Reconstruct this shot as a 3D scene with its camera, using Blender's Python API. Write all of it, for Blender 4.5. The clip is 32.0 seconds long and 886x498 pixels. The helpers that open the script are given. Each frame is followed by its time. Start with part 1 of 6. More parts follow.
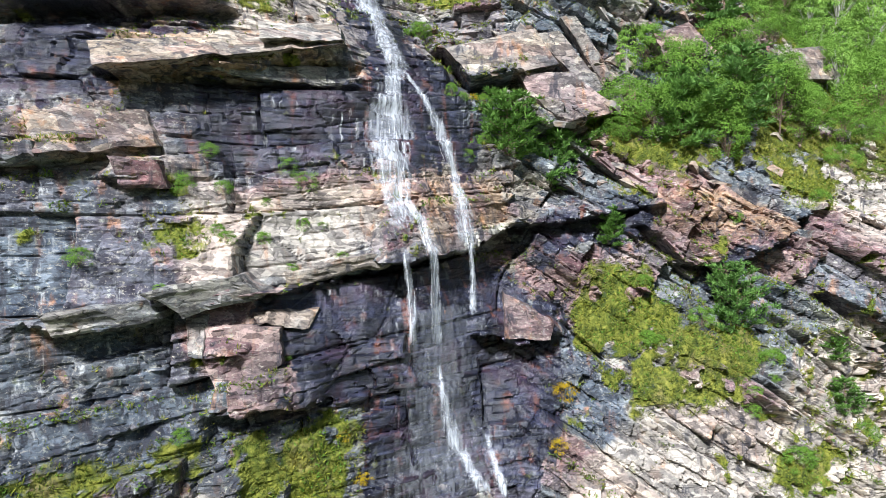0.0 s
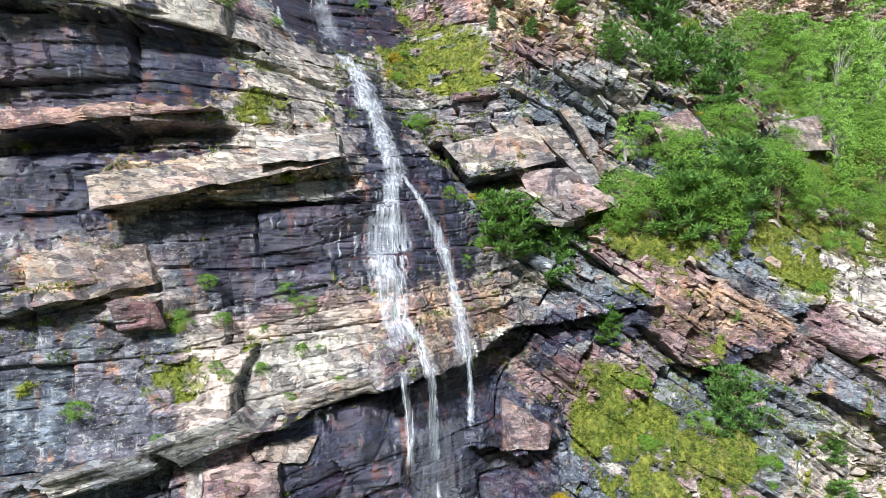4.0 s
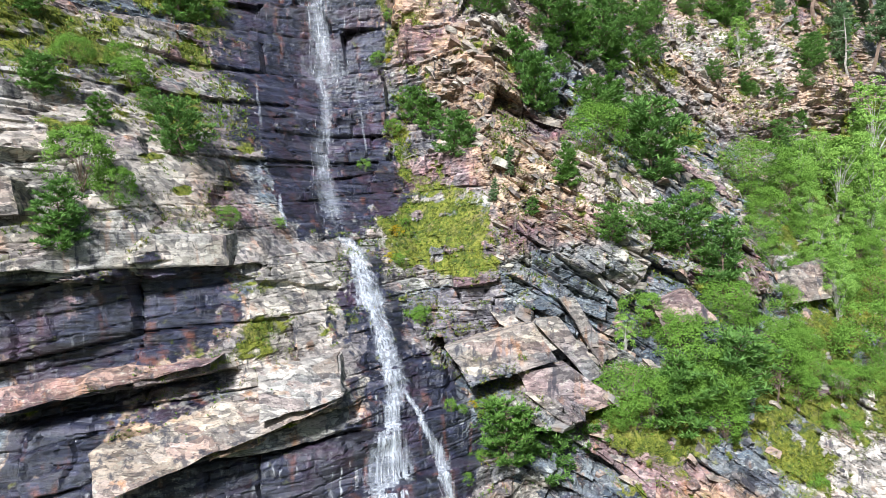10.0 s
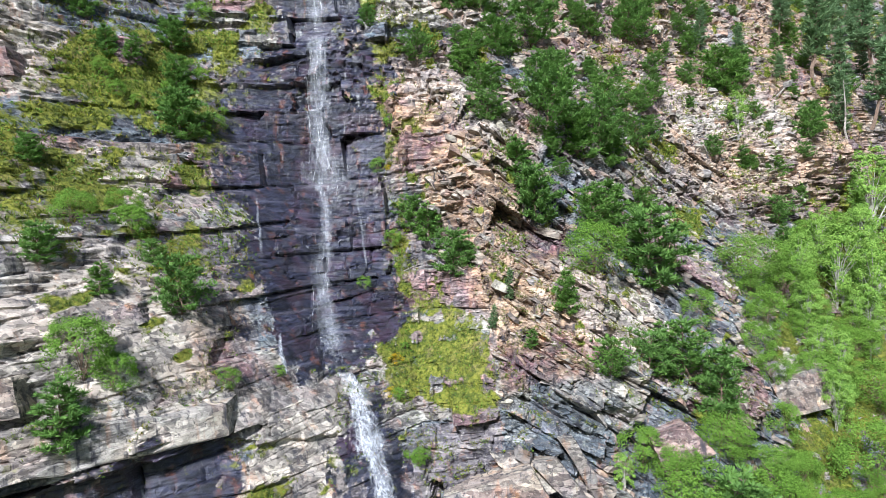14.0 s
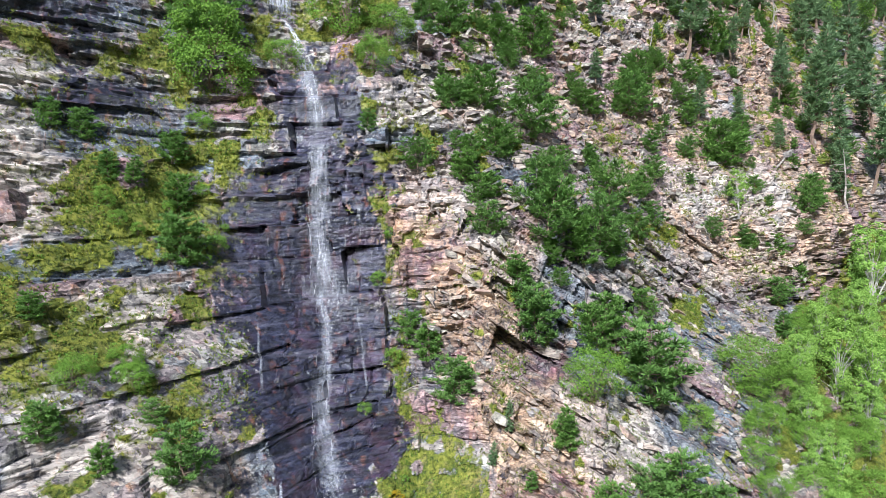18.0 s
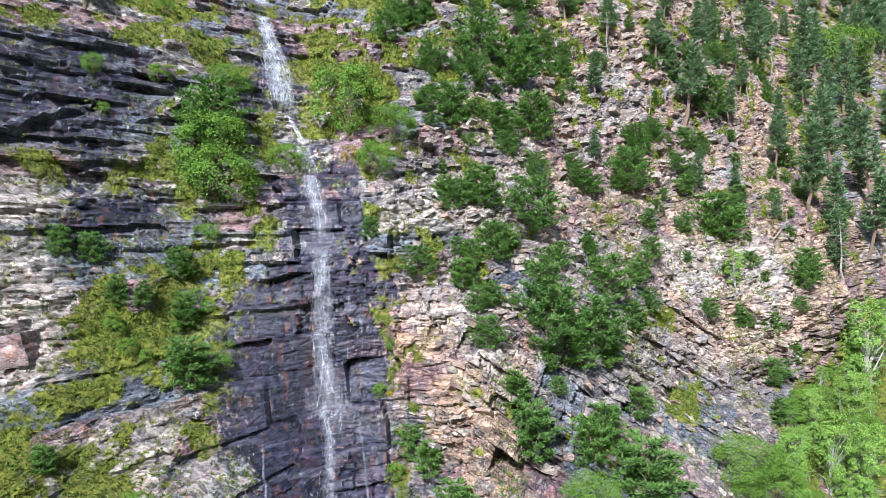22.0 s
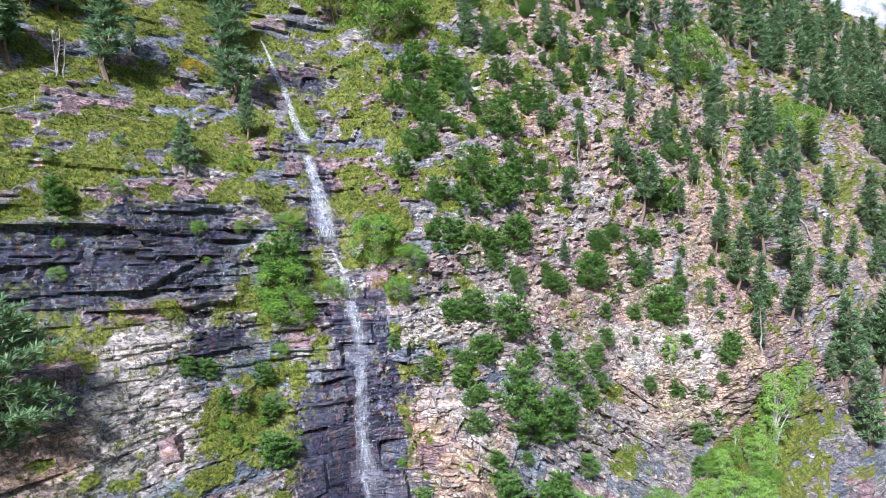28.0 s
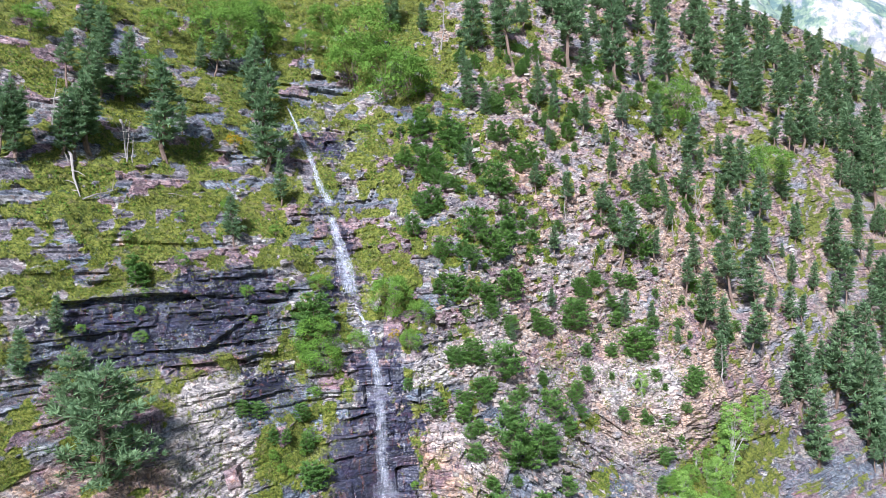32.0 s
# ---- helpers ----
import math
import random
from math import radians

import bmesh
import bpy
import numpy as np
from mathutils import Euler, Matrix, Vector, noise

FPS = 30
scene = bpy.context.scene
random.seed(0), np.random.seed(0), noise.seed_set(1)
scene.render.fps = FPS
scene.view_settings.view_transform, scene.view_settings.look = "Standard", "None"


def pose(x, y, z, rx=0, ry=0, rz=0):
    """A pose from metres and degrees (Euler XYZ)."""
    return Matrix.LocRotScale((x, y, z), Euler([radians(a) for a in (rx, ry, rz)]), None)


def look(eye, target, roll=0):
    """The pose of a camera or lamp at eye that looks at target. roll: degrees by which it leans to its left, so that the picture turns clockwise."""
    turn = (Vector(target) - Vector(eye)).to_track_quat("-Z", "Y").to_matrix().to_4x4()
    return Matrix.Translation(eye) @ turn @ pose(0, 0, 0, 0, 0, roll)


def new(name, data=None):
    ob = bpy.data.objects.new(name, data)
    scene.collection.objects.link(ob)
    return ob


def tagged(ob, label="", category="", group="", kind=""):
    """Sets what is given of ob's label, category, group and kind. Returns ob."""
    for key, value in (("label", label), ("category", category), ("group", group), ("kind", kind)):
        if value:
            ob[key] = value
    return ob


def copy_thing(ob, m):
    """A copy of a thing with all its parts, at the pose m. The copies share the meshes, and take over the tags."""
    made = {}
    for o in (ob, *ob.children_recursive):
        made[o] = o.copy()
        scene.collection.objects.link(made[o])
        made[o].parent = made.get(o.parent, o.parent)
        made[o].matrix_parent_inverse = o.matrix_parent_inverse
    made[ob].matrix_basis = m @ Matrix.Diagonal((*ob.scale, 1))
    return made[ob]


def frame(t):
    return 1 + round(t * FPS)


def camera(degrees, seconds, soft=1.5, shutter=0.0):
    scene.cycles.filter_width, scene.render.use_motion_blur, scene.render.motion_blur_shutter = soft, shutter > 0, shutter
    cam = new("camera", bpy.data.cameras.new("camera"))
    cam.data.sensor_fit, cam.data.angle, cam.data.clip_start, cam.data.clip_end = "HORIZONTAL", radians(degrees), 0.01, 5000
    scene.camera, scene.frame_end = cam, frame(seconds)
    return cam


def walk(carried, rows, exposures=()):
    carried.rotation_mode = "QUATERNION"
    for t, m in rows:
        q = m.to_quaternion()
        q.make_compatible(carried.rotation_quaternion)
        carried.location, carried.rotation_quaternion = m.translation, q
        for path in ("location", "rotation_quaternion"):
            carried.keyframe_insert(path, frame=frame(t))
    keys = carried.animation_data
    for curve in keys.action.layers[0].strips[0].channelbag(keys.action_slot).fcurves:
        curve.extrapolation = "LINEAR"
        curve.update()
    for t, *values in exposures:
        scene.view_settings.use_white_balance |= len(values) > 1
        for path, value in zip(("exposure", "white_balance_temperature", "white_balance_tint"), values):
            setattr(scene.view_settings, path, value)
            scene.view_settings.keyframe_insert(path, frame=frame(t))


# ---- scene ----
cam = camera(62.9, 32.0, 0.75)
METRES, EYE, TILT, LEAN, TURN = 80.0, 20.0, 0.0, 0.0, 0.0
ROWS = [
    (0.0, 0.0, 0.0, 0.0, -0.0, 0.0, -0.0),
    (0.5, 0.0004, -0.0001, 0.0057, 0.02, -0.01, 0.01),
    (1.0, 0.0007, -0.0004, 0.0125, 0.03, -0.02, 0.02),
    (1.5, 0.0008, -0.0005, 0.0188, 0.04, -0.02, 0.03),
    (2.0, 0.0011, -0.0007, 0.0265, 0.05, -0.04, 0.03),
    (2.5, 0.0012, -0.001, 0.0335, 0.07, -0.06, 0.05),
    (3.0, 0.0015, -0.0012, 0.0419, 0.1, -0.07, 0.05),
    (3.5, 0.0017, -0.0011, 0.0498, 0.11, -0.07, 0.05),
    (5.5, 0.0025, -0.0016, 0.0858, 0.21, -0.07, 0.08),
    (6.0, 0.0026, -0.0017, 0.0957, 0.24, -0.06, 0.08),
    (6.5, 0.0027, -0.0018, 0.1046, 0.26, -0.04, 0.08),
    (7.0, 0.0028, -0.0019, 0.115, 0.27, -0.05, 0.07),
    (7.5, 0.0029, -0.002, 0.124, 0.28, -0.05, 0.08),
    (8.0, 0.0029, -0.0023, 0.1348, 0.3, -0.03, 0.1),
    (8.5, 0.0029, -0.0025, 0.1445, 0.3, -0.03, 0.1),
    (9.0, 0.0028, -0.0027, 0.1557, 0.3, -0.01, 0.12),
    (9.5, 0.0029, -0.0029, 0.1655, 0.31, 0.01, 0.11),
    (10.0, 0.003, -0.0032, 0.177, 0.33, 0.01, 0.1),
    (10.5, 0.0032, -0.0035, 0.1871, 0.33, 0.03, 0.11),
    (11.0, 0.0034, -0.0038, 0.1988, 0.35, 0.04, 0.12),
    (11.5, 0.0035, -0.0039, 0.2092, 0.34, 0.04, 0.12),
    (12.0, 0.0036, -0.0042, 0.2211, 0.35, 0.06, 0.12),
    (12.5, 0.0037, -0.0044, 0.2314, 0.36, 0.08, 0.13),
    (13.0, 0.0038, -0.0046, 0.2432, 0.36, 0.11, 0.14),
    (13.5, 0.0039, -0.0049, 0.2537, 0.38, 0.12, 0.13),
    (14.0, 0.0039, -0.0051, 0.2657, 0.38, 0.12, 0.12),
    (14.5, 0.0039, -0.0052, 0.2765, 0.38, 0.15, 0.11),
    (16.5, 0.0041, -0.0061, 0.3235, 0.42, 0.21, 0.09),
    (17.0, 0.0042, -0.0064, 0.3365, 0.43, 0.23, 0.07),
    (17.5, 0.0043, -0.0065, 0.3478, 0.43, 0.26, 0.08),
    (18.0, 0.0045, -0.0069, 0.3612, 0.45, 0.26, 0.07),
    (18.5, 0.0045, -0.007, 0.3722, 0.45, 0.3, 0.08),
    (19.0, 0.0047, -0.0073, 0.385, 0.48, 0.32, 0.08),
    (19.5, 0.0047, -0.0076, 0.3965, 0.49, 0.33, 0.06),
    (20.0, 0.0049, -0.0082, 0.4088, 0.51, 0.35, 0.07),
    (20.5, 0.0051, -0.0096, 0.4211, 0.53, 0.36, 0.07),
    (21.0, 0.0052, -0.0117, 0.4333, 0.54, 0.38, 0.06),
    (21.5, 0.0054, -0.0151, 0.4457, 0.56, 0.4, 0.05),
    (22.0, 0.0056, -0.0215, 0.4583, 0.57, 0.39, 0.03),
    (22.5, 0.006, -0.0323, 0.4706, 0.58, 0.37, 0.02),
    (23.0, 0.0061, -0.048, 0.4827, 0.57, 0.34, 0.01),
    (23.5, 0.0063, -0.0682, 0.4951, 0.59, 0.29, -0.0),
    (24.0, 0.0063, -0.0912, 0.5074, 0.57, 0.26, -0.0),
    (24.5, 0.0064, -0.1163, 0.5197, 0.6, 0.25, -0.04),
    (25.0, 0.0061, -0.1419, 0.5316, 0.6, 0.24, -0.03),
    (25.5, 0.0057, -0.1678, 0.5439, 0.6, 0.22, -0.06),
    (27.5, 0.0053, -0.2709, 0.5929, 0.65, 0.15, -0.06),
    (28.0, 0.0048, -0.2962, 0.605, 0.66, 0.14, -0.07),
    (28.5, 0.004, -0.3217, 0.617, 0.65, 0.14, -0.09),
    (29.0, 0.0037, -0.3467, 0.6292, 0.68, 0.12, -0.1),
    (29.5, 0.0031, -0.3719, 0.6415, 0.68, 0.11, -0.1),
    (30.0, 0.0023, -0.3974, 0.6539, 0.69, 0.09, -0.1),
    (30.5, 0.0016, -0.4232, 0.6662, 0.69, 0.07, -0.11),
    (31.0, 0.0011, -0.4491, 0.679, 0.7, 0.04, -0.13),
    (31.5, 0.0005, -0.4749, 0.6909, 0.71, 0.04, -0.14),
    (32.0, 0.0001, -0.5007, 0.7015, 0.72, 0.03, -0.14),
]
walk(cam, [(t, pose(0, 0, EYE, TILT, LEAN, TURN) @ pose(METRES * x, METRES * y, METRES * z, 90 + pitch, roll, yaw)) for t, x, y, z, yaw, pitch, roll in ROWS],
     [(0.0, 1.05, 6450, 8), (9.0, 1.05, 6400, 8), (13.0, 1.03, 6300, 9), (17.0, 1.01, 6250, 11), (24.0, 1.06, 6100, 14), (32.0, 1.09, 5900, 18)])

# ---- light ----
SUN_ELEVATION, SUN_ROTATION = 37.0, 197.0
world = bpy.data.worlds.new("sky")
scene.world = world
world.use_nodes = True
wn = world.node_tree.nodes
sky = wn.new("ShaderNodeTexSky")
sky.sky_type, sky.sun_disc = "NISHITA", False
sky.sun_elevation, sky.sun_rotation = radians(SUN_ELEVATION), radians(SUN_ROTATION)
sky.air_density, sky.dust_density, sky.ozone_density = 1.0, 1.5, 1.0
wn["Background"].inputs["Strength"].default_value = 0.06
world.node_tree.links.new(sky.outputs[0], wn["Background"].inputs["Color"])
sun_data = bpy.data.lights.new("sun", "SUN")
sun_data.energy, sun_data.angle, sun_data.color = 4.8, radians(7), (0.96, 0.985, 1.0)
sun = new("sun", sun_data)
sun.matrix_world = look((-60, -145, 200), (0, 50, 45))

# ---- the plan ----
# y of the hillside at nine columns, from level to level (first number: height)
SECTIONS_LOW = [(6, 11.7, 16.7, 20.6, 23, 24.2, 24.6, 24.8, 25.8, 28.2),
    (14, 13.9, 18.2, 22.6, 25, 26.8, 29.2, 29.7, 30.1, 32),
    (20, 15.1, 20.8, 23.4, 26.5, 28, 32.4, 33.7, 33.8, 34.1),
    (27, 14.3, 23.6, 26.5, 29, 31.5, 33.7, 36.3, 37.4, 42.6),
    (33, 11.3, 20.1, 26.8, 35, 39.2, 37.5, 37.1, 42, 52.6)]
SECTIONS_MID = [(38, 9.2, 20, 29.4, 42.2, 45.7, 41.2, 42, 49.9, 59.9),
    (44, 9.6, 25.5, 39.9, 48.9, 48.6, 45.5, 48.7, 61.4, 69.4),
    (52, 13.4, 34, 46.9, 50.8, 49.7, 49.6, 56.1, 70, 75),
    (62, 18.1, 39.7, 52.1, 54.6, 54.6, 59.6, 69, 78.6, 85.7)]
SECTIONS_HIGH = [(74, 22.6, 44, 58, 67.8, 67.6, 71, 79.4, 88, 103.4),
    (90, 29.3, 56.8, 77.4, 85.5, 84.9, 87.3, 93.3, 101.2, 123.7),
    (112, 41.2, 73.1, 97.6, 105.5, 106.4, 109.1, 115.6, 127.1, 154),
    (140, 58.8, 94.2, 117.2, 129, 134.4, 139.2, 148, 164.4, 190.4)]
COLUMNS = (-1.3, -0.8, -0.45, -0.2, 0, 0.2, 0.45, 0.8, 1.3)
WET_A = [((-15.4, 52.2), (-13.4, 55), (-11.2, 59), (-12.1, 63.9), (-8.2, 62.9), (-6.4, 58.1), (-4.7, 51.9), (-3.6, 42), (-13.8, 44)),
    ((-22.6, 88.1), (-18.7, 83), (-11.9, 69.2), (-16.1, 68.8), (-19.1, 75.7)),
    ((-15.3, 29.2), (-12.6, 29.2), (-12.4, 27.6), (-15.5, 27.7)),
    ((-15.3, 33), (-9.2, 33.4), (-8.6, 30.5), (-11.9, 30), (-15.3, 29.3)),
    ((-43.9, 70.4), (-34.2, 70.8), (-32.7, 74.8), (-25.9, 73.9), (-22, 70.4), (-22.8, 65.6), (-28, 65.4), (-32.3, 64.4), (-31.6, 60.2), (-33.6, 61), (-42.1, 65.7)),
    ((-34.3, 70.8), (-32.4, 73.8), (-27.6, 74.3), (-26.7, 71.1), (-24.2, 70.2), (-23.2, 67.6), (-24.1, 64.3), (-27.7, 64.1), (-32.5, 65.2))]
WET_B = [((-25.4, 62.2), (-21, 61.8), (-20, 56.6), (-22.5, 56), (-24.1, 58.4)),
    ((-4.1, 28.1), (-2.3, 28.4), (-2.3, 23.5), (-3.6, 23.8)),
    ((-15.5, 28.1), (-12.6, 27.6), (-11.7, 26), (-13.4, 26.3), (-15.6, 26.9)),
    ((-3.2, 19.2), (1.6, 19.8), (5.4, 17.5), (5, 14), (3.7, 10.2), (-2.8, 11), (-3.3, 14.8)),
    ((-6.7, 18.1), (-3, 18.8), (-2.9, 14.4), (-5, 14.7), (-5.5, 16.5)),
    ((-5, 26.3), (-2.4, 26.7), (-2.3, 23.1), (-4, 23), (-4.9, 25)),
    ((-4.8, 34.2), (-3, 32.6), (-0.6, 28.7), (2, 25.1), (1.2, 23.2), (-3.1, 23.2), (-3.5, 28.6), (-4.9, 31.4)),
    ((-15.5, 28.6), (-8.9, 29.4), (-8.8, 28.9), (-15.6, 27.1))]
WET_C = [((-12.6, 47.6), (-9.9, 53.8), (-5.8, 53.6), (-3.5, 41.1), (-2.6, 37.4), (-4.3, 34.4), (-7, 35.1), (-9.5, 37.7), (-11.4, 42.1)),
    ((-15.2, 52.7), (-10.2, 56.1), (-12, 64.2), (-8.9, 64.3), (-7.7, 57), (-5.4, 51.9), (-3.5, 41.4), (-2.8, 36.2), (-9.6, 38.2), (-12.2, 45.4)),
    ((-18.7, 78), (-15.4, 76.3), (-12.5, 69.8), (-15.7, 69.2)),
    ((-30.4, 101.6), (-24.3, 98.6), (-16.4, 95.7), (-17.9, 92.2), (-21.9, 89.6), (-24.4, 91.6)),
    ((3, 21.1), (9.7, 21.9), (9.8, 20.6), (6.7, 20), (4, 19.3)),
    ((11.9, 19.2), (16.7, 20.8), (15.8, 20), (12.4, 18))]
WET_D = [((-9.5, 26), (-4, 26.8), (-3.2, 23.2), (-8.5, 23.4)), ((-15.5, 27.5), (-12, 27), (-11, 25.6), (-13, 24.8), (-15.3, 24.6))]
WET = WET_D + WET_A + WET_B + WET_C
MOSS_A = [((-3.6, 35.3), (-2.3, 38.8), (1.6, 37.6), (2.7, 35.4), (2.9, 33.3), (0.2, 32.9), (-2.5, 33.1)),
    ((-9.4, 32.8), (-7.2, 32.8), (-7.3, 32.3), (-9.1, 32.1)),
    ((-8.9, 30), (-8, 31), (-6.8, 30.6), (-7, 29.5), (-8.5, 29.7)),
    ((-6.8, 30.6), (-5.9, 30.9), (-5.7, 30.1)),
    ((-5.2, 30.9), (-4.1, 30.9), (-3.9, 30), (-4.9, 30.2)),
    ((-4.6, 23.3), (-2.9, 23.4), (-2.7, 23), (-4.1, 22.8)),
    ((-9.5, 22.5), (-8.1, 22.3), (-8.2, 21.6), (-9.4, 22)),
    ((-9.4, 20.8), (-8, 21.2), (-7.6, 20.2), (-8.8, 19.8)),
    ((-6.9, 13.9), (-5.3, 14), (-4.4, 14.4), (-3.3, 14.4), (-2.9, 12.9), (-3.5, 11.2), (-6.7, 11.9))]
MOSS_B = [((-9.3, 13.7), (-7.9, 14.1), (-7.9, 13.4), (-8.9, 13.1)),
    ((-11.8, 14), (-10.4, 13.6), (-9.1, 13.3), (-8.9, 12.5), (-11.8, 13.3)),
    ((6.6, 19), (9, 19.2), (9.9, 17), (13.5, 16.5), (14.3, 15.1), (10.7, 13.5), (7.7, 13.1), (6.4, 15.2), (5.3, 17.1)),
    ((4.1, 14), (6.2, 14.2), (4.9, 13.3)),
    ((13.8, 12), (16.5, 11.4), (15, 9.5), (13, 10.1)),
    ((7.5, 26.8), (15.4, 27.8), (24, 28.5), (19, 22), (17.3, 22.6), (14.8, 25.2), (10.9, 23.1), (8.3, 24.8)),
    ((-20.6, 44.7), (-20, 47.1), (-16.1, 44.1), (-11.9, 40.7), (-10.9, 39.1), (-12.5, 39.1), (-14.8, 41.8), (-17, 41.9), (-18.7, 41.6))]
MOSS_C = [((-17.7, 48.6), (-13.2, 49.8), (-12.3, 46.3), (-14, 46.7), (-16.5, 47.6)),
    ((-24.1, 51), (-22.8, 52.4), (-21.4, 56.2), (-17.8, 56.2), (-12.5, 53.9), (-13.4, 52.3), (-13.1, 47.5), (-16.3, 49.7), (-18.2, 49.7), (-18.6, 47), (-21.3, 47.6), (-22.5, 48.2)),
    ((15.1, 51.7), (22.1, 51.8), (22, 49.6), (16.6, 49.3)),
    ((18.2, 45), (23.5, 45.1), (22.6, 42.6), (18.5, 42.9)),
    ((-4.9, 50.7), (-3.7, 49.9), (-3.7, 44.9), (-2.4, 40.7), (-1.5, 36), (-3, 38.2), (-4.1, 44.9)),
    ((-28.5, 62.8), (-25.5, 63.8), (-23.2, 62), (-25.4, 60.1), (-27.6, 60))]
MOSS_D = [((-29.3, 85.7), (-25.1, 86.1), (-18.3, 76.3), (-15, 69.1), (-16.8, 67.1), (-20.4, 73.1), (-25.3, 77), (-31, 76.2), (-37.5, 80.7)),
    ((-44.2, 75), (-41.2, 79), (-36.3, 83.2), (-25.6, 77.9), (-25.3, 74.7), (-34.5, 74.2), (-32.4, 71.4), (-36.6, 71), (-42.2, 71.9)),
    ((-43.6, 132.9), (-2.9, 144.8), (-3.6, 118.6), (-23.5, 118.7), (-35.1, 114.7)),
    ((-33, 113.7), (-21.1, 117.4), (-20, 108.6), (-29.7, 107.1)),
    ((-19.3, 89.8), (-11.8, 91.1), (-3.9, 90), (-14.7, 82.7), (-18.4, 84.5)),
    ((-24.1, 102.5), (-16.9, 100.6), (-16.5, 96.9), (-23.2, 97.5)),
    ((-54.9, 100.6), (-37.1, 98.5), (-32.8, 88.3), (-38.4, 84.7), (-43.9, 85.7), (-47.2, 83.8))]
MOSS_E = [((-39.7, 62.6), (-32.1, 63.4), (-27, 62.7), (-25.2, 59), (-29.9, 55.9)),
    ((38.2, 113.3), (56.8, 114.2), (83.2, 106.2), (83.3, 99.1), (57.2, 100.9), (38.8, 103.9)),
    ((81.9, 83.3), (91.5, 77.8), (88, 71), (79.4, 76.3))]
MOSS_F = [((19, 25), (22, 33), (30, 42), (54, 49), (62, 44), (40, 28), (28, 23))]
MOSS = MOSS_F + MOSS_A + MOSS_B + MOSS_C + MOSS_D + MOSS_E
PALE_A = [((-18.6, 41.3), (-16.9, 41.7), (-11.1, 38.7), (-9.8, 35.7), (-12.7, 35.3), (-14.4, 34.1), (-15.2, 33.6)),
    ((-27.1, 55.5), (-24.4, 56), (-23.4, 52.7), (-24.2, 50.8), (-25, 50.8)),
    ((-31.7, 60.7), (-28.3, 61.7), (-24.5, 55.6), (-22.6, 50), (-28.6, 50.9)),
    ((-44.4, 72.6), (-42.9, 72.5), (-42.2, 69.1), (-43.3, 68.1)),
    ((-41, 78.3), (-34.3, 77.7), (-33.6, 75.9), (-41, 76.2)),
    ((-14.3, 34), (-12.7, 35.1), (-5.5, 34.5), (-4.9, 32.1), (-8.4, 33), (-9.3, 33.5), (-12.5, 33.2)),
    ((-8.6, 32.4), (-4.8, 32.3), (-4.3, 28.1), (-9.2, 26.9), (-11.8, 27.8), (-8.1, 28.3)),
    ((-8.5, 21.7), (-5.5, 22.3), (-2.8, 22.5), (-2.3, 20.2), (-4.5, 18.8), (-8.3, 19.1))]
PALE_B = [((5.7, 11.9), (11, 14.9), (13.5, 12.6), (12.9, 9.7), (4.6, 10.2)),
    ((16, 24.6), (19.6, 24.5), (20.5, 22.3), (18.3, 21.7)),
    ((-26.6, 57), (-24.4, 55.8), (-23.7, 53.3), (-25.4, 53.6)),
    ((-24.9, 52.3), (-21.8, 52.4), (-21, 50.4), (-23.6, 49.9)),
    ((-20.4, 46.5), (-16.9, 46.3), (-15.5, 43.5), (-18.7, 44.8)),
    ((-19.2, 42.6), (-16.6, 41.8), (-13.5, 40.9), (-12.6, 39), (-18.2, 40.5)),
    ((4, 41.4), (13.7, 39.1), (14.2, 35.4), (3.1, 36.4)),
    ((-3.7, 61.5), (12.1, 66.1), (9.9, 60.5), (-6.1, 57.8)),
    ((-4.3, 55.2), (3, 53.6), (6.9, 48), (2.8, 45.2), (-1.8, 49.6)),
    ((21.1, 59.4), (46.9, 58.8), (48.3, 48.8), (23.5, 45.1), (21.6, 52.3))]
PALE_C = [((-30.3, 56), (-24.7, 56.7), (-22.9, 50.9), (-29.2, 52.1))]
PALE_D = [((-28.5, 57), (-24.5, 57), (-22.3, 51), (-24.4, 48)), ((-30, 60), (-25.3, 61.3), (-24.6, 58.5), (-29, 57.5)), ((12.8, 9), (13.2, 12.5), (17.5, 17), (22.5, 16), (23, 8)), ((19, 21), (20, 24.5), (24, 26.5), (27, 23), (24, 19)), ((20.9, 32.6), (25.8, 33.6), (25.8, 31), (21.7, 30.7))]
PALE = PALE_D + PALE_A + PALE_B + PALE_C
WARM_A = [((-15.5, 28.4), (-8.7, 28.3), (-4.4, 28.1), (-5, 27), (-9.1, 25.6), (-12.2, 25.7), (-15.2, 25.4)),
    ((-15.3, 32.1), (-9.2, 33.5), (-8.4, 30.7), (-10.2, 29.8), (-15.3, 29.3)),
    ((-3.3, 50.8), (0.6, 51.6), (4.3, 46.8), (7.4, 39.7), (8.2, 34.7), (3.5, 33.6), (2.2, 38), (-0.9, 45.1)),
    ((-14.1, 25.4), (-11.6, 26), (-9.7, 23.5), (-10.9, 23), (-13.5, 22.9)),
    ((-10.7, 21.9), (-10.1, 21.9), (-9.7, 19.3), (-10.3, 19.3)),
    ((-8, 57.9), (-6, 56.9), (-3.4, 51.9), (-1.7, 45), (-3.3, 46.5), (-5.8, 51.9)),
    ((-6.7, 18), (-5.2, 17.7), (-5.5, 17.1), (-6.5, 17.4)),
    ((-14.6, 26.9), (-11.7, 27), (-10.6, 25.2), (-9.6, 23), (-13.2, 23.1))]
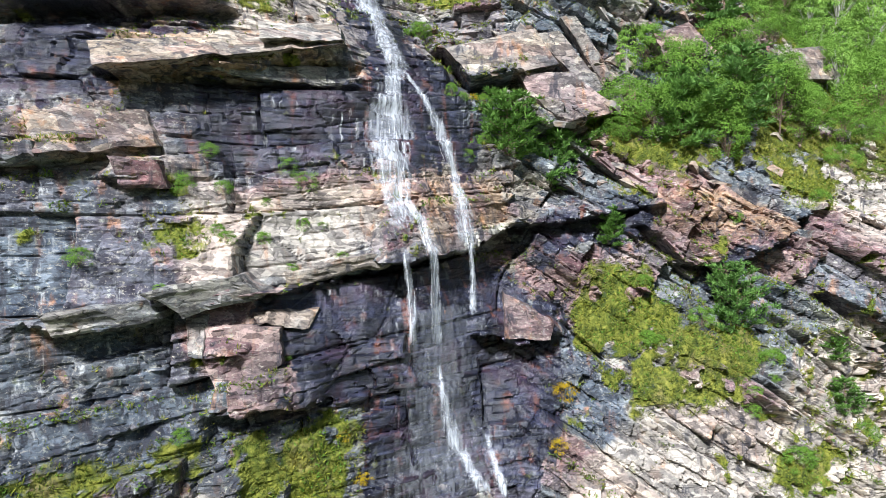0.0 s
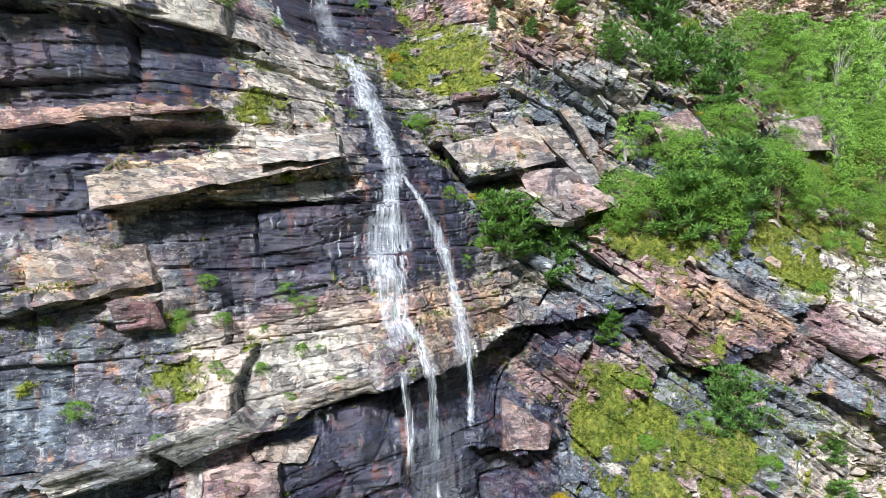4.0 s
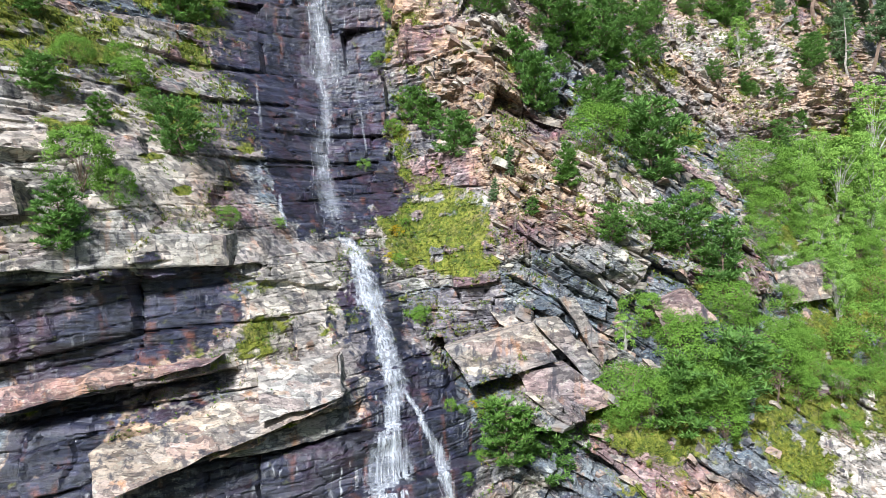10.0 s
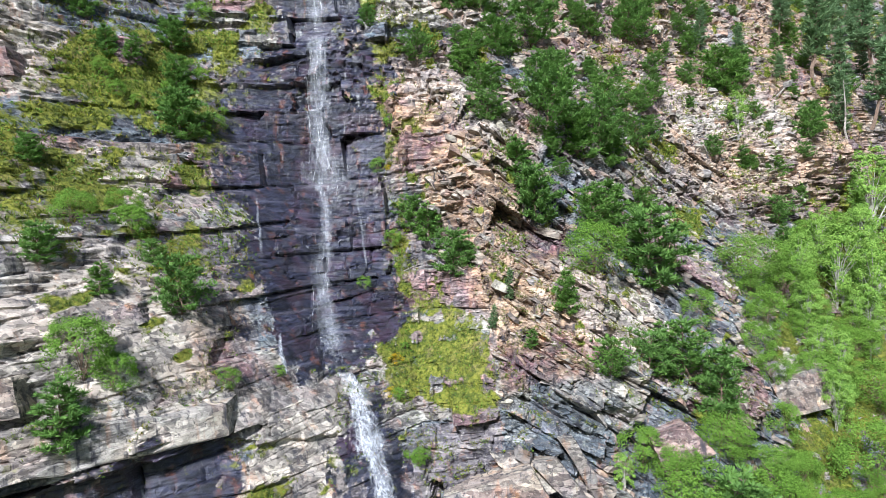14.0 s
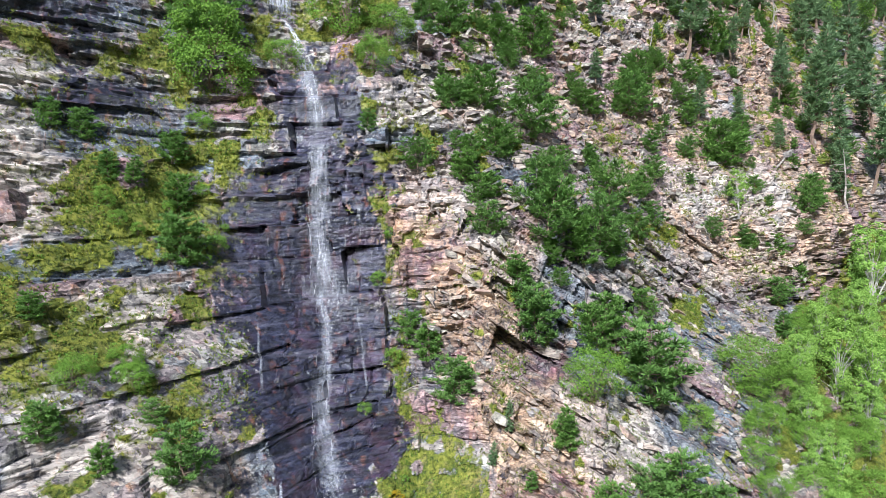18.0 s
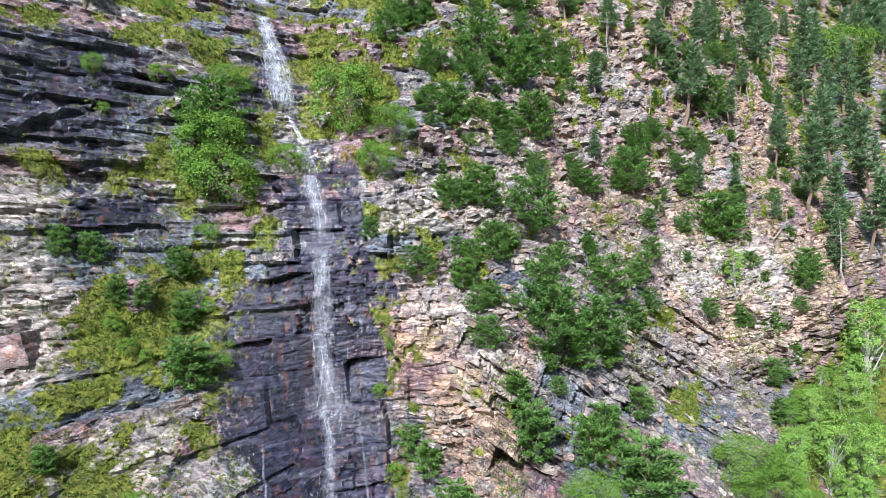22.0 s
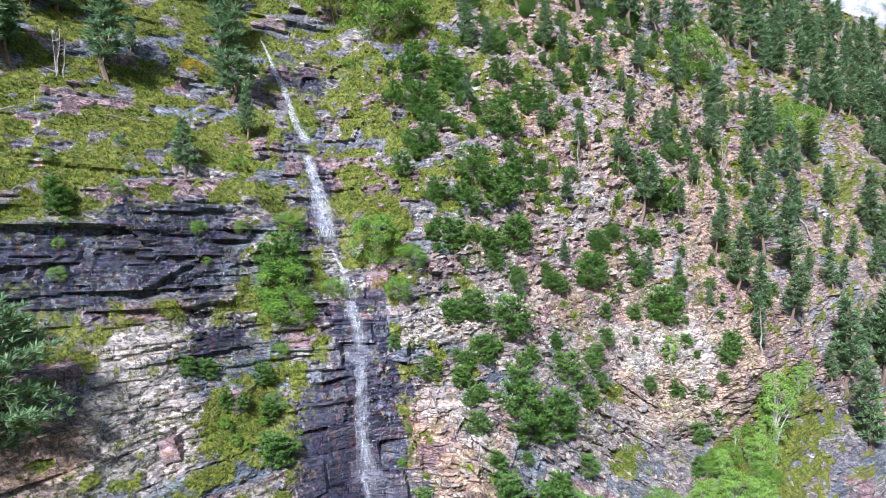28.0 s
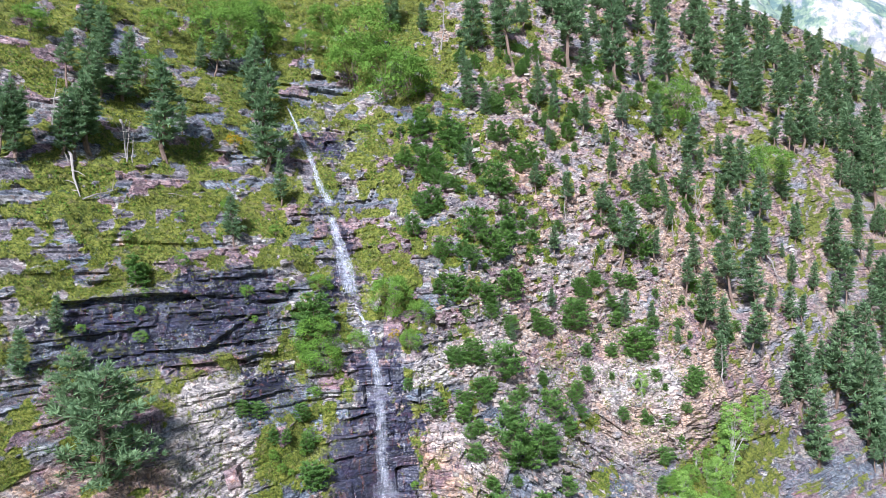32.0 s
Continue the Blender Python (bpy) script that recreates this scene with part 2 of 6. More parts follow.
WARM_B = [((-2.6, 51.5), (1.4, 51.5), (4.2, 43.8), (1.6, 39.1), (-0.9, 43.6)),
    ((10.5, 22.8), (14.9, 22.8), (16.8, 21.1), (13, 19.2), (10, 21.1)),
    ((-3.2, 22.7), (2.5, 23.1), (3, 21.1), (-2, 19.8)),
    ((35.9, 99.1), (60.5, 95.2), (52.6, 63.7), (52.2, 45.3), (35.9, 52.9), (37.1, 75.2)),
    ((2.1, 98.5), (18, 100), (20, 80.3), (6.9, 87.2)),
    ((25.8, 116.3), (38.2, 113.3), (30.9, 101.3), (22.4, 104.7)),
    ((-11.1, 39), (-9.4, 36.2), (-6.4, 34.6), (-8.2, 35), (-11.2, 35.4)),
    ((-29.9, 55.9), (-37.4, 57), (-39.6, 54.9), (-39, 53.8), (-28.1, 50.4)),
    ((5.2, 42.5), (8.1, 43.6), (8.8, 41.1), (6, 39.8))]
WARM = WARM_A + WARM_B
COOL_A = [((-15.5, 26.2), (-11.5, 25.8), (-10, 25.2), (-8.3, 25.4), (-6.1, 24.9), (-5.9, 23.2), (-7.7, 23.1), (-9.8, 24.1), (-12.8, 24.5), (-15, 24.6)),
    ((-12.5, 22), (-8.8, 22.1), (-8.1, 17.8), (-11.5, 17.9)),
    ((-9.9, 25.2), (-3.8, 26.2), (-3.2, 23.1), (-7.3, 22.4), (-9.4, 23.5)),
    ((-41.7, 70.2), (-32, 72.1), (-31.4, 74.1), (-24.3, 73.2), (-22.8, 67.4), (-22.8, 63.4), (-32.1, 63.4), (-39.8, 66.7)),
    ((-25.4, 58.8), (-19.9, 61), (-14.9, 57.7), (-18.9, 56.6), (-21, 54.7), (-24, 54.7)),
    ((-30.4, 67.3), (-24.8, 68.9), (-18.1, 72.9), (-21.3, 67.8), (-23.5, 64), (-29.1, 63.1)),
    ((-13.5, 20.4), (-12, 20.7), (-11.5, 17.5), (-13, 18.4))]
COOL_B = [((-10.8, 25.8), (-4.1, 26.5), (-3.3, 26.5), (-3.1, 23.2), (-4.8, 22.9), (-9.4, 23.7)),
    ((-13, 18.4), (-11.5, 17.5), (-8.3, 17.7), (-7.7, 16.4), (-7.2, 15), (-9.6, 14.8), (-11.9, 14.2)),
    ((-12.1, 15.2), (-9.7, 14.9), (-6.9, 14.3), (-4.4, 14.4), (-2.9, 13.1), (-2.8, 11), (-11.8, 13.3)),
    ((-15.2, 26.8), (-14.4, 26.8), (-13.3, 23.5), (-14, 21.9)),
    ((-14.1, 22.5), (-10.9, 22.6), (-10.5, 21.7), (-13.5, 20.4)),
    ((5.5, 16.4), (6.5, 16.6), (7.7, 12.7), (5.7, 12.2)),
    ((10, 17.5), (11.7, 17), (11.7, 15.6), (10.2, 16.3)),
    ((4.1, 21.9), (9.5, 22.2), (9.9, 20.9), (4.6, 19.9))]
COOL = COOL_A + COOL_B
LEDGES_A = [(((-15.5, 32.8), (-14.9, 32.9), (-12.5, 33.1), (-9.2, 33.4)), 0.55, 3.0, 0.9, 5),
    (((-9.1, 33.1), (-5, 32.2)), 0.3, 1.5, 0.3, 1.5),
    (((-15.5, 28.3), (-14.9, 28.4), (-11.7, 29), (-8.8, 29.4)), 0.5, 1, 2.0, 1.6),
    (((-11.5, 25.9), (-9, 26.6), (-7.2, 26.8), (-5.2, 27.6), (-4.2, 27.7)), 1.0, 2.5, 0.9, 2),
    (((-9, 26.3), (-7.2, 26.3), (-4, 26.7)), 0.4, 0.6, 0.5, 1),
    (((-14.2, 22.5), (-12.4, 22.7), (-11.1, 23)), 0.8, 2, 0.6, 2),
    (((-10.5, 22.2), (-9.3, 22.2)), 0.9, 1.0, 0.3, 1),
    (((-11.5, 17.6), (-9.9, 17.6), (-8.4, 18), (-6.9, 18.2), (-5.7, 18.3), (-3.8, 18.9), (-2, 19.5)), 0.9, 2.5, 0.9, 2.5)]
LEDGES_B = [(((-2.2, 19.5), (-0.5, 19.6), (1.6, 20), (3.2, 21.1)), 1.4, 3.2, 1.7, 4),
    (((-7.1, 14.4), (-5.9, 14.5), (-4.2, 14.7)), 1.0, 3.5, 0.7, 1.5),
    (((1.6, 16.5), (2.8, 16.1), (4.9, 16.2)), 0.9, 2.5, 0.7, 2),
    (((-0, 29.7), (1.3, 27.8), (3.5, 28.4)), 1.2, 2.2, 2.2, 1.8),
    (((3.4, 26.3), (4.8, 25.7), (8.5, 26.5)), 0.9, 2, 0.8, 2),
    (((3.5, 21.1), (5.7, 21.2), (8.5, 21.8), (9.9, 21.9)), 0.8, 1.5, 0.9, 1.5),
    (((9.2, 21.1), (10.9, 19.2), (13.3, 19.4), (16.8, 21.1), (18.4, 22)), 0.9, 2, 1.3, 2)]
LEDGES_C = [(((17.3, 18), (19.1, 16.9), (21.1, 15.7)), 0.6, 2, 0.5, 2),
    (((-10.1, 41), (-3.5, 41.5)), 0.25, 1, 0.3, 1),
    (((-15.5, 52.4), (-9.9, 52.9)), 0.4, 1, 0.4, 1),
    (((-12.9, 54.7), (-10.7, 55.3)), 0.5, 1, 1.2, 1.0),
    (((-29, 64.4), (-25, 67.9)), 0.8, 1, 0.9, 1.5),
    (((-21, 56.9), (-14.5, 57.5)), 0.5, 1, 0.5, 1.2),
    (((-41.7, 70.2), (-36.6, 70.7), (-31.7, 70.7), (-29.8, 69)), 0.8, 1, 0.9, 2.5),
    (((-29.5, 70.3), (-23.2, 69.5)), 0.8, 1, 0.8, 2),
    (((-39.5, 76.9), (-33.4, 76.6)), 0.6, 0.8, 0.6, 1)]
LEDGES_D = [(((-32.4, 106.6), (-20.8, 106.4)), 0.8, 1, 1.4, 3),
    (((-46.6, 108), (-39.6, 106.9)), 0.6, 1, 0.6, 1),
    (((-42.4, 99.2), (-37, 100.4)), 0.5, 1, 0.5, 1)]
LEDGES = LEDGES_A + LEDGES_B + LEDGES_C + LEDGES_D
PINES_A = [(3.8, 38.3, 2), (2.8, 36.4, 1.9), (34.1, 63, 4.6), (9, 62.3, 3.1), (17.3, 74.9, 5.8), (15.8, 66.2, 4.1), (29, 63.8, 5.8), (30.7, 72.9, 11.3), (37.7, 59.8, 3.9), (46.7, 71.2, 8.6), (43.7, 61.2, 12.1), (52.9, 65.8, 14.6), (57.6, 62.8, 14.6), (71.3, 81.4, 15.1), (65.5, 89.2, 15.4), (49.4, 86.1, 10.8), (45.6, 54.2, 8.4), (-51.4, 86.8, 10.2), (-49.3, 95.4, 10.2), (-40.6, 88.8, 15.1), (-29.4, 76.5, 7.5), (-33.8, 97.8, 15.2), (-29.5, 88.6, 17.9), (-25.6, 82.5, 7.7), (-13.5, 123.7, 14.8), (-6.8, 123.9, 7.5), (4.9, 118.9, 18.5), (2.3, 111.3, 7), (12.4, 116.8, 21.1), (26, 117.6, 22.1)]
PINES_B = [(39.2, 116.5, 23), (56.6, 118.9, 20.9), (73.4, 123, 24.5), (81.4, 120.4, 19.9), (89.9, 117.9, 20.4), (100.3, 113.5, 19), (106.1, 106.4, 22.3), (123.9, 96.7, 26.2), (127.4, 87.6, 25.5), (6.6, 101.9, 7.7), (3.3, 103.1, 11), (17.4, 104.6, 10.4), (21, 103.5, 8.2), (26.7, 99.8, 8.1), (36.9, 102.5, 8.6), (2.9, 88.4, 7.9), (20.3, 82.7, 8.1), (26.8, 80.7, 8.2), (30.6, 89.7, 6.6), (38.3, 85.7, 9), (42.7, 67.4, 8.2), (42.3, 78.8, 6.7), (59.5, 81.7, 11.2), (60.5, 76.8, 12.1), (85.4, 88.5, 13), (47.5, 58.9, 9.9), (53.3, 55.6, 12.1), (93.2, 71.5, 16.5), (92.3, 66.3, 13.2), (64.6, 44.7, 17.7)]
PINES_C = [(75.4, 45, 21.1), (80.2, 38.1, 20.6), (64.3, 38.3, 14.8), (87.3, 51.8, 14.3), (-41.1, 67, 4.7), (-42.2, 63.3, 5.5), (46.3, 101.3, 11.6), (54.7, 95.1, 13), (70.5, 92.1, 12.4), (81.8, 76.8, 10.7), (79.6, 66.7, 7.5), (67.5, 73.1, 11), (100.9, 61, 14.6), (114.7, 127, 21), (136.6, 121.5, 22.1), (149.3, 111.7, 24.2), (106.1, 137.1, 21.2), (93, 138.7, 22.3), (76.6, 141.4, 21.4), (61.2, 141.8, 20.4), (47.6, 137.5, 20.6), (37, 131.9, 19.2), (25.9, 133.2, 20.1), (138.4, 142.1, 19.5), (159.8, 135.9, 22.5), (172.3, 127.3, 22.7)]
PINES = PINES_A + PINES_B + PINES_C
SCRUB_PINES_A = [(3, 24.1, 3.3), (5.2, 22.8, 3.7), (7, 24, 2.7), (7.9, 20.1, 2), (13.1, 16.4, 3.2), (11.8, 25, 4.2), (14.3, 26, 4.3), (17.6, 15, 1.5), (17.7, 12.7, 1.7), (-13.6, 34.2, 2.7), (-11.9, 38.4, 2.8), (-14.5, 39.4, 1.5), (-13.8, 40.6, 1.3), (-16.2, 48.1, 3.4), (-20.1, 45.5, 1.6), (-17.2, 40.7, 1.9), (-2.1, 42.5, 2.6), (0.6, 39.6, 3.1), (4.8, 36, 1.1), (6, 43, 4), (11.4, 42.7, 3.5), (13.9, 38.8, 5.6), (11.9, 49.1, 4.3), (7.8, 52.2, 3.8), (7.1, 37.7, 2.6), (9, 34.5, 2.1), (11.6, 34.2, 2.5), (14, 33.5, 3.9), (15.6, 32, 4.2), (38.2, 52.8, 3.6)]
SCRUB_PINES_B = [(36.7, 50.6, 1.7), (25.4, 58.9, 2.4), (-24.5, 56.6, 2), (-23, 56.1, 2.1), (-20.7, 53.3, 2.1), (-18.5, 55, 2.3), (-17.4, 51.6, 2.6), (-19.6, 53.3, 1.8), (-18.1, 64.9, 5.7), (-5.7, 57.9, 1.7), (-1.9, 54.9, 2.4), (1.8, 55.4, 2.5), (4.1, 56, 3.4), (0.6, 60.2, 2.7), (2.9, 60.5, 3.7), (7.3, 58.5, 4.8), (0.6, 68.1, 4.6), (2.9, 73.7, 3.3), (6.6, 74.4, 5.3), (8.8, 68.2, 5), (19.5, 63.4, 4.8), (14.8, 62.7, 2.8), (34.6, 74.4, 5.9), (32, 59.6, 3.8), (39.5, 53.9, 3.6), (1.4, 54.1, 2.4), (3.4, 52.8, 2), (2.9, 50.1, 2.3), (8.3, 54.9, 2.3), (7.5, 49.7, 4.9)]
SCRUB_PINES_C = [(10.1, 48, 4.5), (12.8, 47.8, 3.5), (13.8, 52.8, 3.8), (13.2, 56.3, 2.5), (16.7, 49.9, 2.9), (5.1, 46, 3), (10.3, 42.3, 3.4), (15.3, 43.5, 2.6), (32, 43.8, 2.7), (35.2, 45.8, 2.2), (30.2, 41.3, 2.5), (-0.9, 41.9, 2.6), (-36.8, 71.8, 3.9), (8.5, 96.1, 4.3), (-1, 95, 6.2), (1, 92.7, 6.1), (-6.1, 96, 6.1), (-3.9, 88.1, 5.8), (-3.7, 81.9, 4.6), (-6.1, 78.2, 3.5), (-1.7, 74.7, 3.4), (3.6, 77.4, 5.4), (7.8, 85.3, 5.9), (9.2, 76.5, 5.5), (13.6, 91.1, 5.2), (5, 68, 3.4), (30.3, 58.1, 5.5)]
BROAD_PINES = [(-33.6, 53.9, 11.7), (-37.4, 59.2, 7.3)]
SCRUB_PINES = SCRUB_PINES_A + SCRUB_PINES_B + SCRUB_PINES_C
BUSHES_A = [(9.2, 25.5, 3.4), (17.7, 26.5, 3.9), (13, 27.2, 3.8), (21.2, 24, 1.8), (14.8, 10.6, 1.6), (18.4, 11.1, 1.5), (-8.2, 23.2, 0.6), (-8.9, 21.7, 1), (-5.7, 22.7, 0.8), (-5.2, 22.1, 0.9), (-7.5, 20.4, 0.5), (-8, 13.9, 0.7), (-3.8, 19.4, 0.6), (0.4, 26.8, 0.8), (0.9, 26.6, 0.6), (-1.2, 30.4, 0.8), (24.2, 25.6, 2.2), (18.6, 21.8, 1.4), (10, 20.3, 0.8), (13.6, 21.1, 0.7), (-5.8, 18.3, 0.4), (-5.3, 16.2, 0.4), (-13.6, 36.3, 3.2), (-12.6, 35.8, 2), (-17.3, 42.3, 2.1), (-15.9, 42.9, 1.7), (-9.4, 35.2, 1), (-7.9, 35.1, 0.7), (9.2, 39.9, 3.5), (23.3, 38.3, 4.7)]
BUSHES_B = [(23.4, 31.6, 2.2), (25.9, 26.7, 5.1), (22, 26, 2.5), (30.7, 29.8, 4.4), (20.7, 29.4, 3), (25.3, 31.5, 3.4), (12.4, 28.4, 3.3), (-17, 59.6, 6.1), (-18.3, 70.2, 2.8), (-8.1, 66.6, 7.6), (-5.5, 62.7, 3.5), (-4.5, 65.7, 4.2), (-15.2, 41.8, 2.2), (17.1, 36.2, 2.9), (-12.6, 63.1, 2.6), (-17.3, 57.2, 2), (-24.8, 66.7, 1.2), (-3.7, 49.6, 1.4), (-4.5, 46.5, 1.4), (-3.3, 41.5, 1.3), (-60.1, 106.9, 4.8), (-46.4, 100.6, 6), (-49.1, 111.4, 5.7), (-38.4, 114.1, 10.7), (-40.5, 110.2, 12.1), (-55.9, 113.4, 4.5), (-18.4, 113.7, 13.8), (-20, 107.9, 12.2), (-13, 103.8, 13), (-8.7, 105.1, 10.9)]
BUSHES_C = [(-27.1, 121.4, 7.1), (-29.2, 114.7, 5.6), (56.2, 107.8, 12.6), (79.1, 92.7, 11.5), (-17.5, 62, 6.5)]
BUSHES = BUSHES_A + BUSHES_B + BUSHES_C
BIRCHES_A = [(9.4, 28.2, 3.2), (27.7, 37.1, 6.6), (32.4, 36.2, 8.9), (44.4, 41.7, 11.7), (29.4, 52.8, 5.2), (26.2, 29.5, 4.4), (35.6, 34.5, 9), (33.1, 39.5, 6), (39.7, 39.6, 7)]
BIRCHES = BIRCHES_A
STREAMS = {"upper_chute": (((-30, 102.3), (-24.6, 92.7), (-22.5, 88.4), (-18.6, 81.6)), 0.55),
    "upper_cascade": (((-19, 81.6), (-16.5, 76.3), (-14.6, 71.4), (-13.7, 68.7)), 0.95),
    "hidden_pool_run": (((-13.7, 68.7), (-12.5, 67.2), (-11.6, 65.5)), 0.4),
    "step_cascade": (((-11.7, 65.9), (-10.7, 63.1), (-9.6, 60.1), (-9.2, 57.4)), 0.75),
    "tall_fall": (((-9.2, 57.4), (-8.9, 55.3), (-8.8, 52.7), (-8.6, 50.3), (-8.4, 48), (-8, 45.7), (-8.1, 44.5)), 1.15),
    "slab_run": (((-8.7, 46.7), (-7.6, 43.2), (-7.4, 40.1), (-6.5, 37.3), (-5.4, 34.9)), 0.42),
    "lip_run": (((-5.4, 34.9), (-4.6, 34.2), (-3.8, 32.5), (-3.4, 31)), 0.75),
    "main_fall": (((-3.8, 32.5), (-3, 30.6), (-2.1, 28.2), (-2.2, 25.7), (-2.1, 23.1), (-1.7, 21.4), (-1.4, 20)), 0.75),
    "branch_fall": (((-1.9, 28.2), (-1, 26.9), (-0.1, 25.2), (0.3, 23.7), (0.8, 21.8), (1.2, 19.4)), 0.35),
    "short_branch": (((-1.5, 22), (-0.8, 21.1), (-0.3, 19.7)), 0.25),
    "slab_stream": (((-0.2, 15.7), (0.1, 14.1), (0.3, 13.1), (1, 11.7), (1.8, 10.5)), 0.3),
    "slab_side_stream": (((1.7, 12.7), (2.1, 11.5), (2.4, 10.5)), 0.15),
    "lip_drop_one": (((-1.4, 20.1), (-1.3, 19.2), (-1.2, 18.1), (-1.1, 16.2)), 0.16),
    "lip_drop_two": (((-0.4, 20.2), (-0.3, 19.3), (-0.3, 18.3), (-0.2, 16.0)), 0.2),
    "lip_drop_three": (((1.1, 20.3), (1.2, 19.3), (1.2, 17.2)), 0.14),
    "side_trickle": (((-5.9, 45.2), (-5.3, 42.8), (-4.8, 39.9)), 0.07),
    "ledge_trickle": (((-8.4, 37.1), (-7.8, 35.7), (-7.5, 35.1)), 0.08),
    "slab_trickle": (((-11.6, 44.8), (-10.7, 42.3), (-10.1, 40.8)), 0.06),
    "slab_film": (((-0.3, 18.0), (-0.2, 16.0), (-0.1, 14.0), (0.2, 10.4)), 2.0)}
GOLD_BUSHES = [(-7.5, 64.3, 1.3), (-8.2, 64.1, 0.9), (-3.7, 46.5, 0.8), (-34.2, 91.8, 2.7), (-2.6, 34.8, 0.8), (-2.8, 33.4, 0.7), (5.0, 13.6, 1.0), (4.5, 12.0, 0.8), (-2.8, 11.6, 0.6), (-3.6, 13.2, 0.6), (1.4, 26.7, 0.5)]
SNAGS = [(-1.0, 41.1, 2.7), (-43.6, 87.6, 6.0), (-43.0, 87.7, 4.6), (-53.0, 87.7, 10.1), (-51.4, 91.4, 7.2), (-41.4, 113.6, 6.2), (18.9, 111.7, 7.3), (3.9, 104.0, 5.5), (20.1, 81.3, 6.0), (51.2, 82.3, 8.3), (-2.4, 118.7, 10.9), (5.6, 121.5, 10.0), (43.7, 78.5, 5.6), (45.3, 53.9, 7.1), (44.4, 63.9, 5.6), (53.7, 84.6, 7.3), (24.6, 72.9, 4.7)]
LOGS = [((-50.1, 90), (-45.1, 82.4)), ((-44.7, 82.1), (-42.6, 83.6)), ((69.7, 75.1), (70.3, 69.7)), ((68, 73.9), (71.3, 71)), ((-2.6, 39.9), (-1, 40.6)), ((-46.4, 94.1), (-43.3, 87.6)), ((-38, 83.5), (-36, 83.2)), ((5.9, 52), (7.7, 54.3)), ((6.8, 47), (8.5, 46.4)), ((36.6, 58.2), (39.7, 60.6))]
ZONES_A = [("birch", ((31.1, 41.6), (54.6, 48.3), (30.8, 28.3), (23.5, 29.6), (25.9, 34.4)), 40, 3.0, 6.5),
    ("bush", ((8.6, 30.2), (14.5, 30.4), (20.6, 29.3), (20.4, 24.9), (17.4, 23.8), (8.9, 24.7), (7.9, 26.8)), 18, 1.8, 3.4),
    ("bush", ((16.5, 35.7), (55.8, 50.5), (28.1, 26.7), (18.5, 25.4)), 34, 1.5, 3.6),
    ("scrub", ((-4.6, 72.8), (14.2, 81), (14.2, 48.4), (8.1, 43.6), (4.3, 46.6), (-1.2, 61.9)), 50, 1.0, 2.4),
    ("pine", ((-2.8, 142.4), (77.1, 171.9), (100.3, 137), (194.4, 135.6), (139.9, 87), (100.5, 99.1), (78.7, 115), (42.6, 111), (20.1, 115.2), (4.8, 116.2)), 66, 8, 13)]
ZONES_B = [("pine", ((2.1, 98.5), (55.9, 107.1), (90.9, 93), (132, 79.7), (107.8, 60), (50.7, 60.1), (36.2, 72.2), (14.3, 76.3)), 38, 3.5, 7.5),
    ("pine", ((57, 63.4), (113.4, 64.9), (81, 30.9), (55.6, 37.4)), 18, 6, 10),
    ("pine", ((-61.9, 105.7), (-54.4, 109.6), (-45.6, 98.2), (-46.5, 86.3), (-52.4, 85.4)), 13, 7, 12),
    ("pine", ((-51.1, 111.6), (-36.9, 118.8), (-31.4, 92.9), (-39.5, 87.3)), 8, 5, 9),
    ("pine", ((129.3, 112.6), (200.5, 136.7), (82.5, 30.7), (70.8, 32.8)), 28, 7, 12),
    ("scrub", ((-12.5, 98.1), (11, 99.3), (14.9, 72.6), (-3.4, 72.9)), 44, 1.6, 3.2)]
ZONES_C = [("scrub", ((-0, 120.7), (42.6, 121.9), (66.3, 107.3), (10.7, 95.5), (2.2, 102.5)), 76, 1.6, 3.6),
    ("scrub", ((19, 72.5), (52.6, 63.7), (49.6, 42.6), (15.9, 50.9)), 40, 1.2, 2.6),
    ("scrub", ((14, 98), (40, 100), (58, 76), (50, 62), (20, 62)), 46, 1.4, 3.0),
    ("bush", ((-24.6, 52.9), (-14.9, 53.4), (-13.8, 45.6), (-17, 47.2), (-21.9, 47.7)), 12, 0.7, 1.6),
    ("bush", ((-12.1, 21.6), (-3.9, 22), (-3.8, 19.2), (-11.5, 18)), 9, 0.4, 0.8),
    ("bush", ((5.6, 19), (15.7, 17), (14.5, 11.5), (8.6, 13.9)), 12, 0.5, 1.1),
    ("bush", ((-5.1, 39.6), (-2.9, 37.3), (3.1, 24.5), (1.5, 22.7), (-2.3, 30.7)), 10, 0.5, 1.1)]
ZONES_D = [("bush", ((-20, 108.6), (12.3, 115.6), (21.5, 91.3), (-3.5, 78), (-14.7, 90)), 22, 1.2, 2.6),
    ("bush", ((-38.1, 83.9), (-16.9, 76.3), (-14, 66.9), (-22.6, 62.1), (-32.1, 63.4), (-39.3, 61.6), (-41.1, 66.8)), 18, 0.8, 2.0)]
ZONES_E = [("pine", ((92, 158), (122, 168), (160, 164), (200, 162), (168, 123), (115, 128)), 30, 9, 14),
    ("pine", ((110, 120), (159, 114), (120, 75), (92, 76)), 8, 8, 12)]
ZONES = ZONES_E + ZONES_A + ZONES_B + ZONES_C + ZONES_D
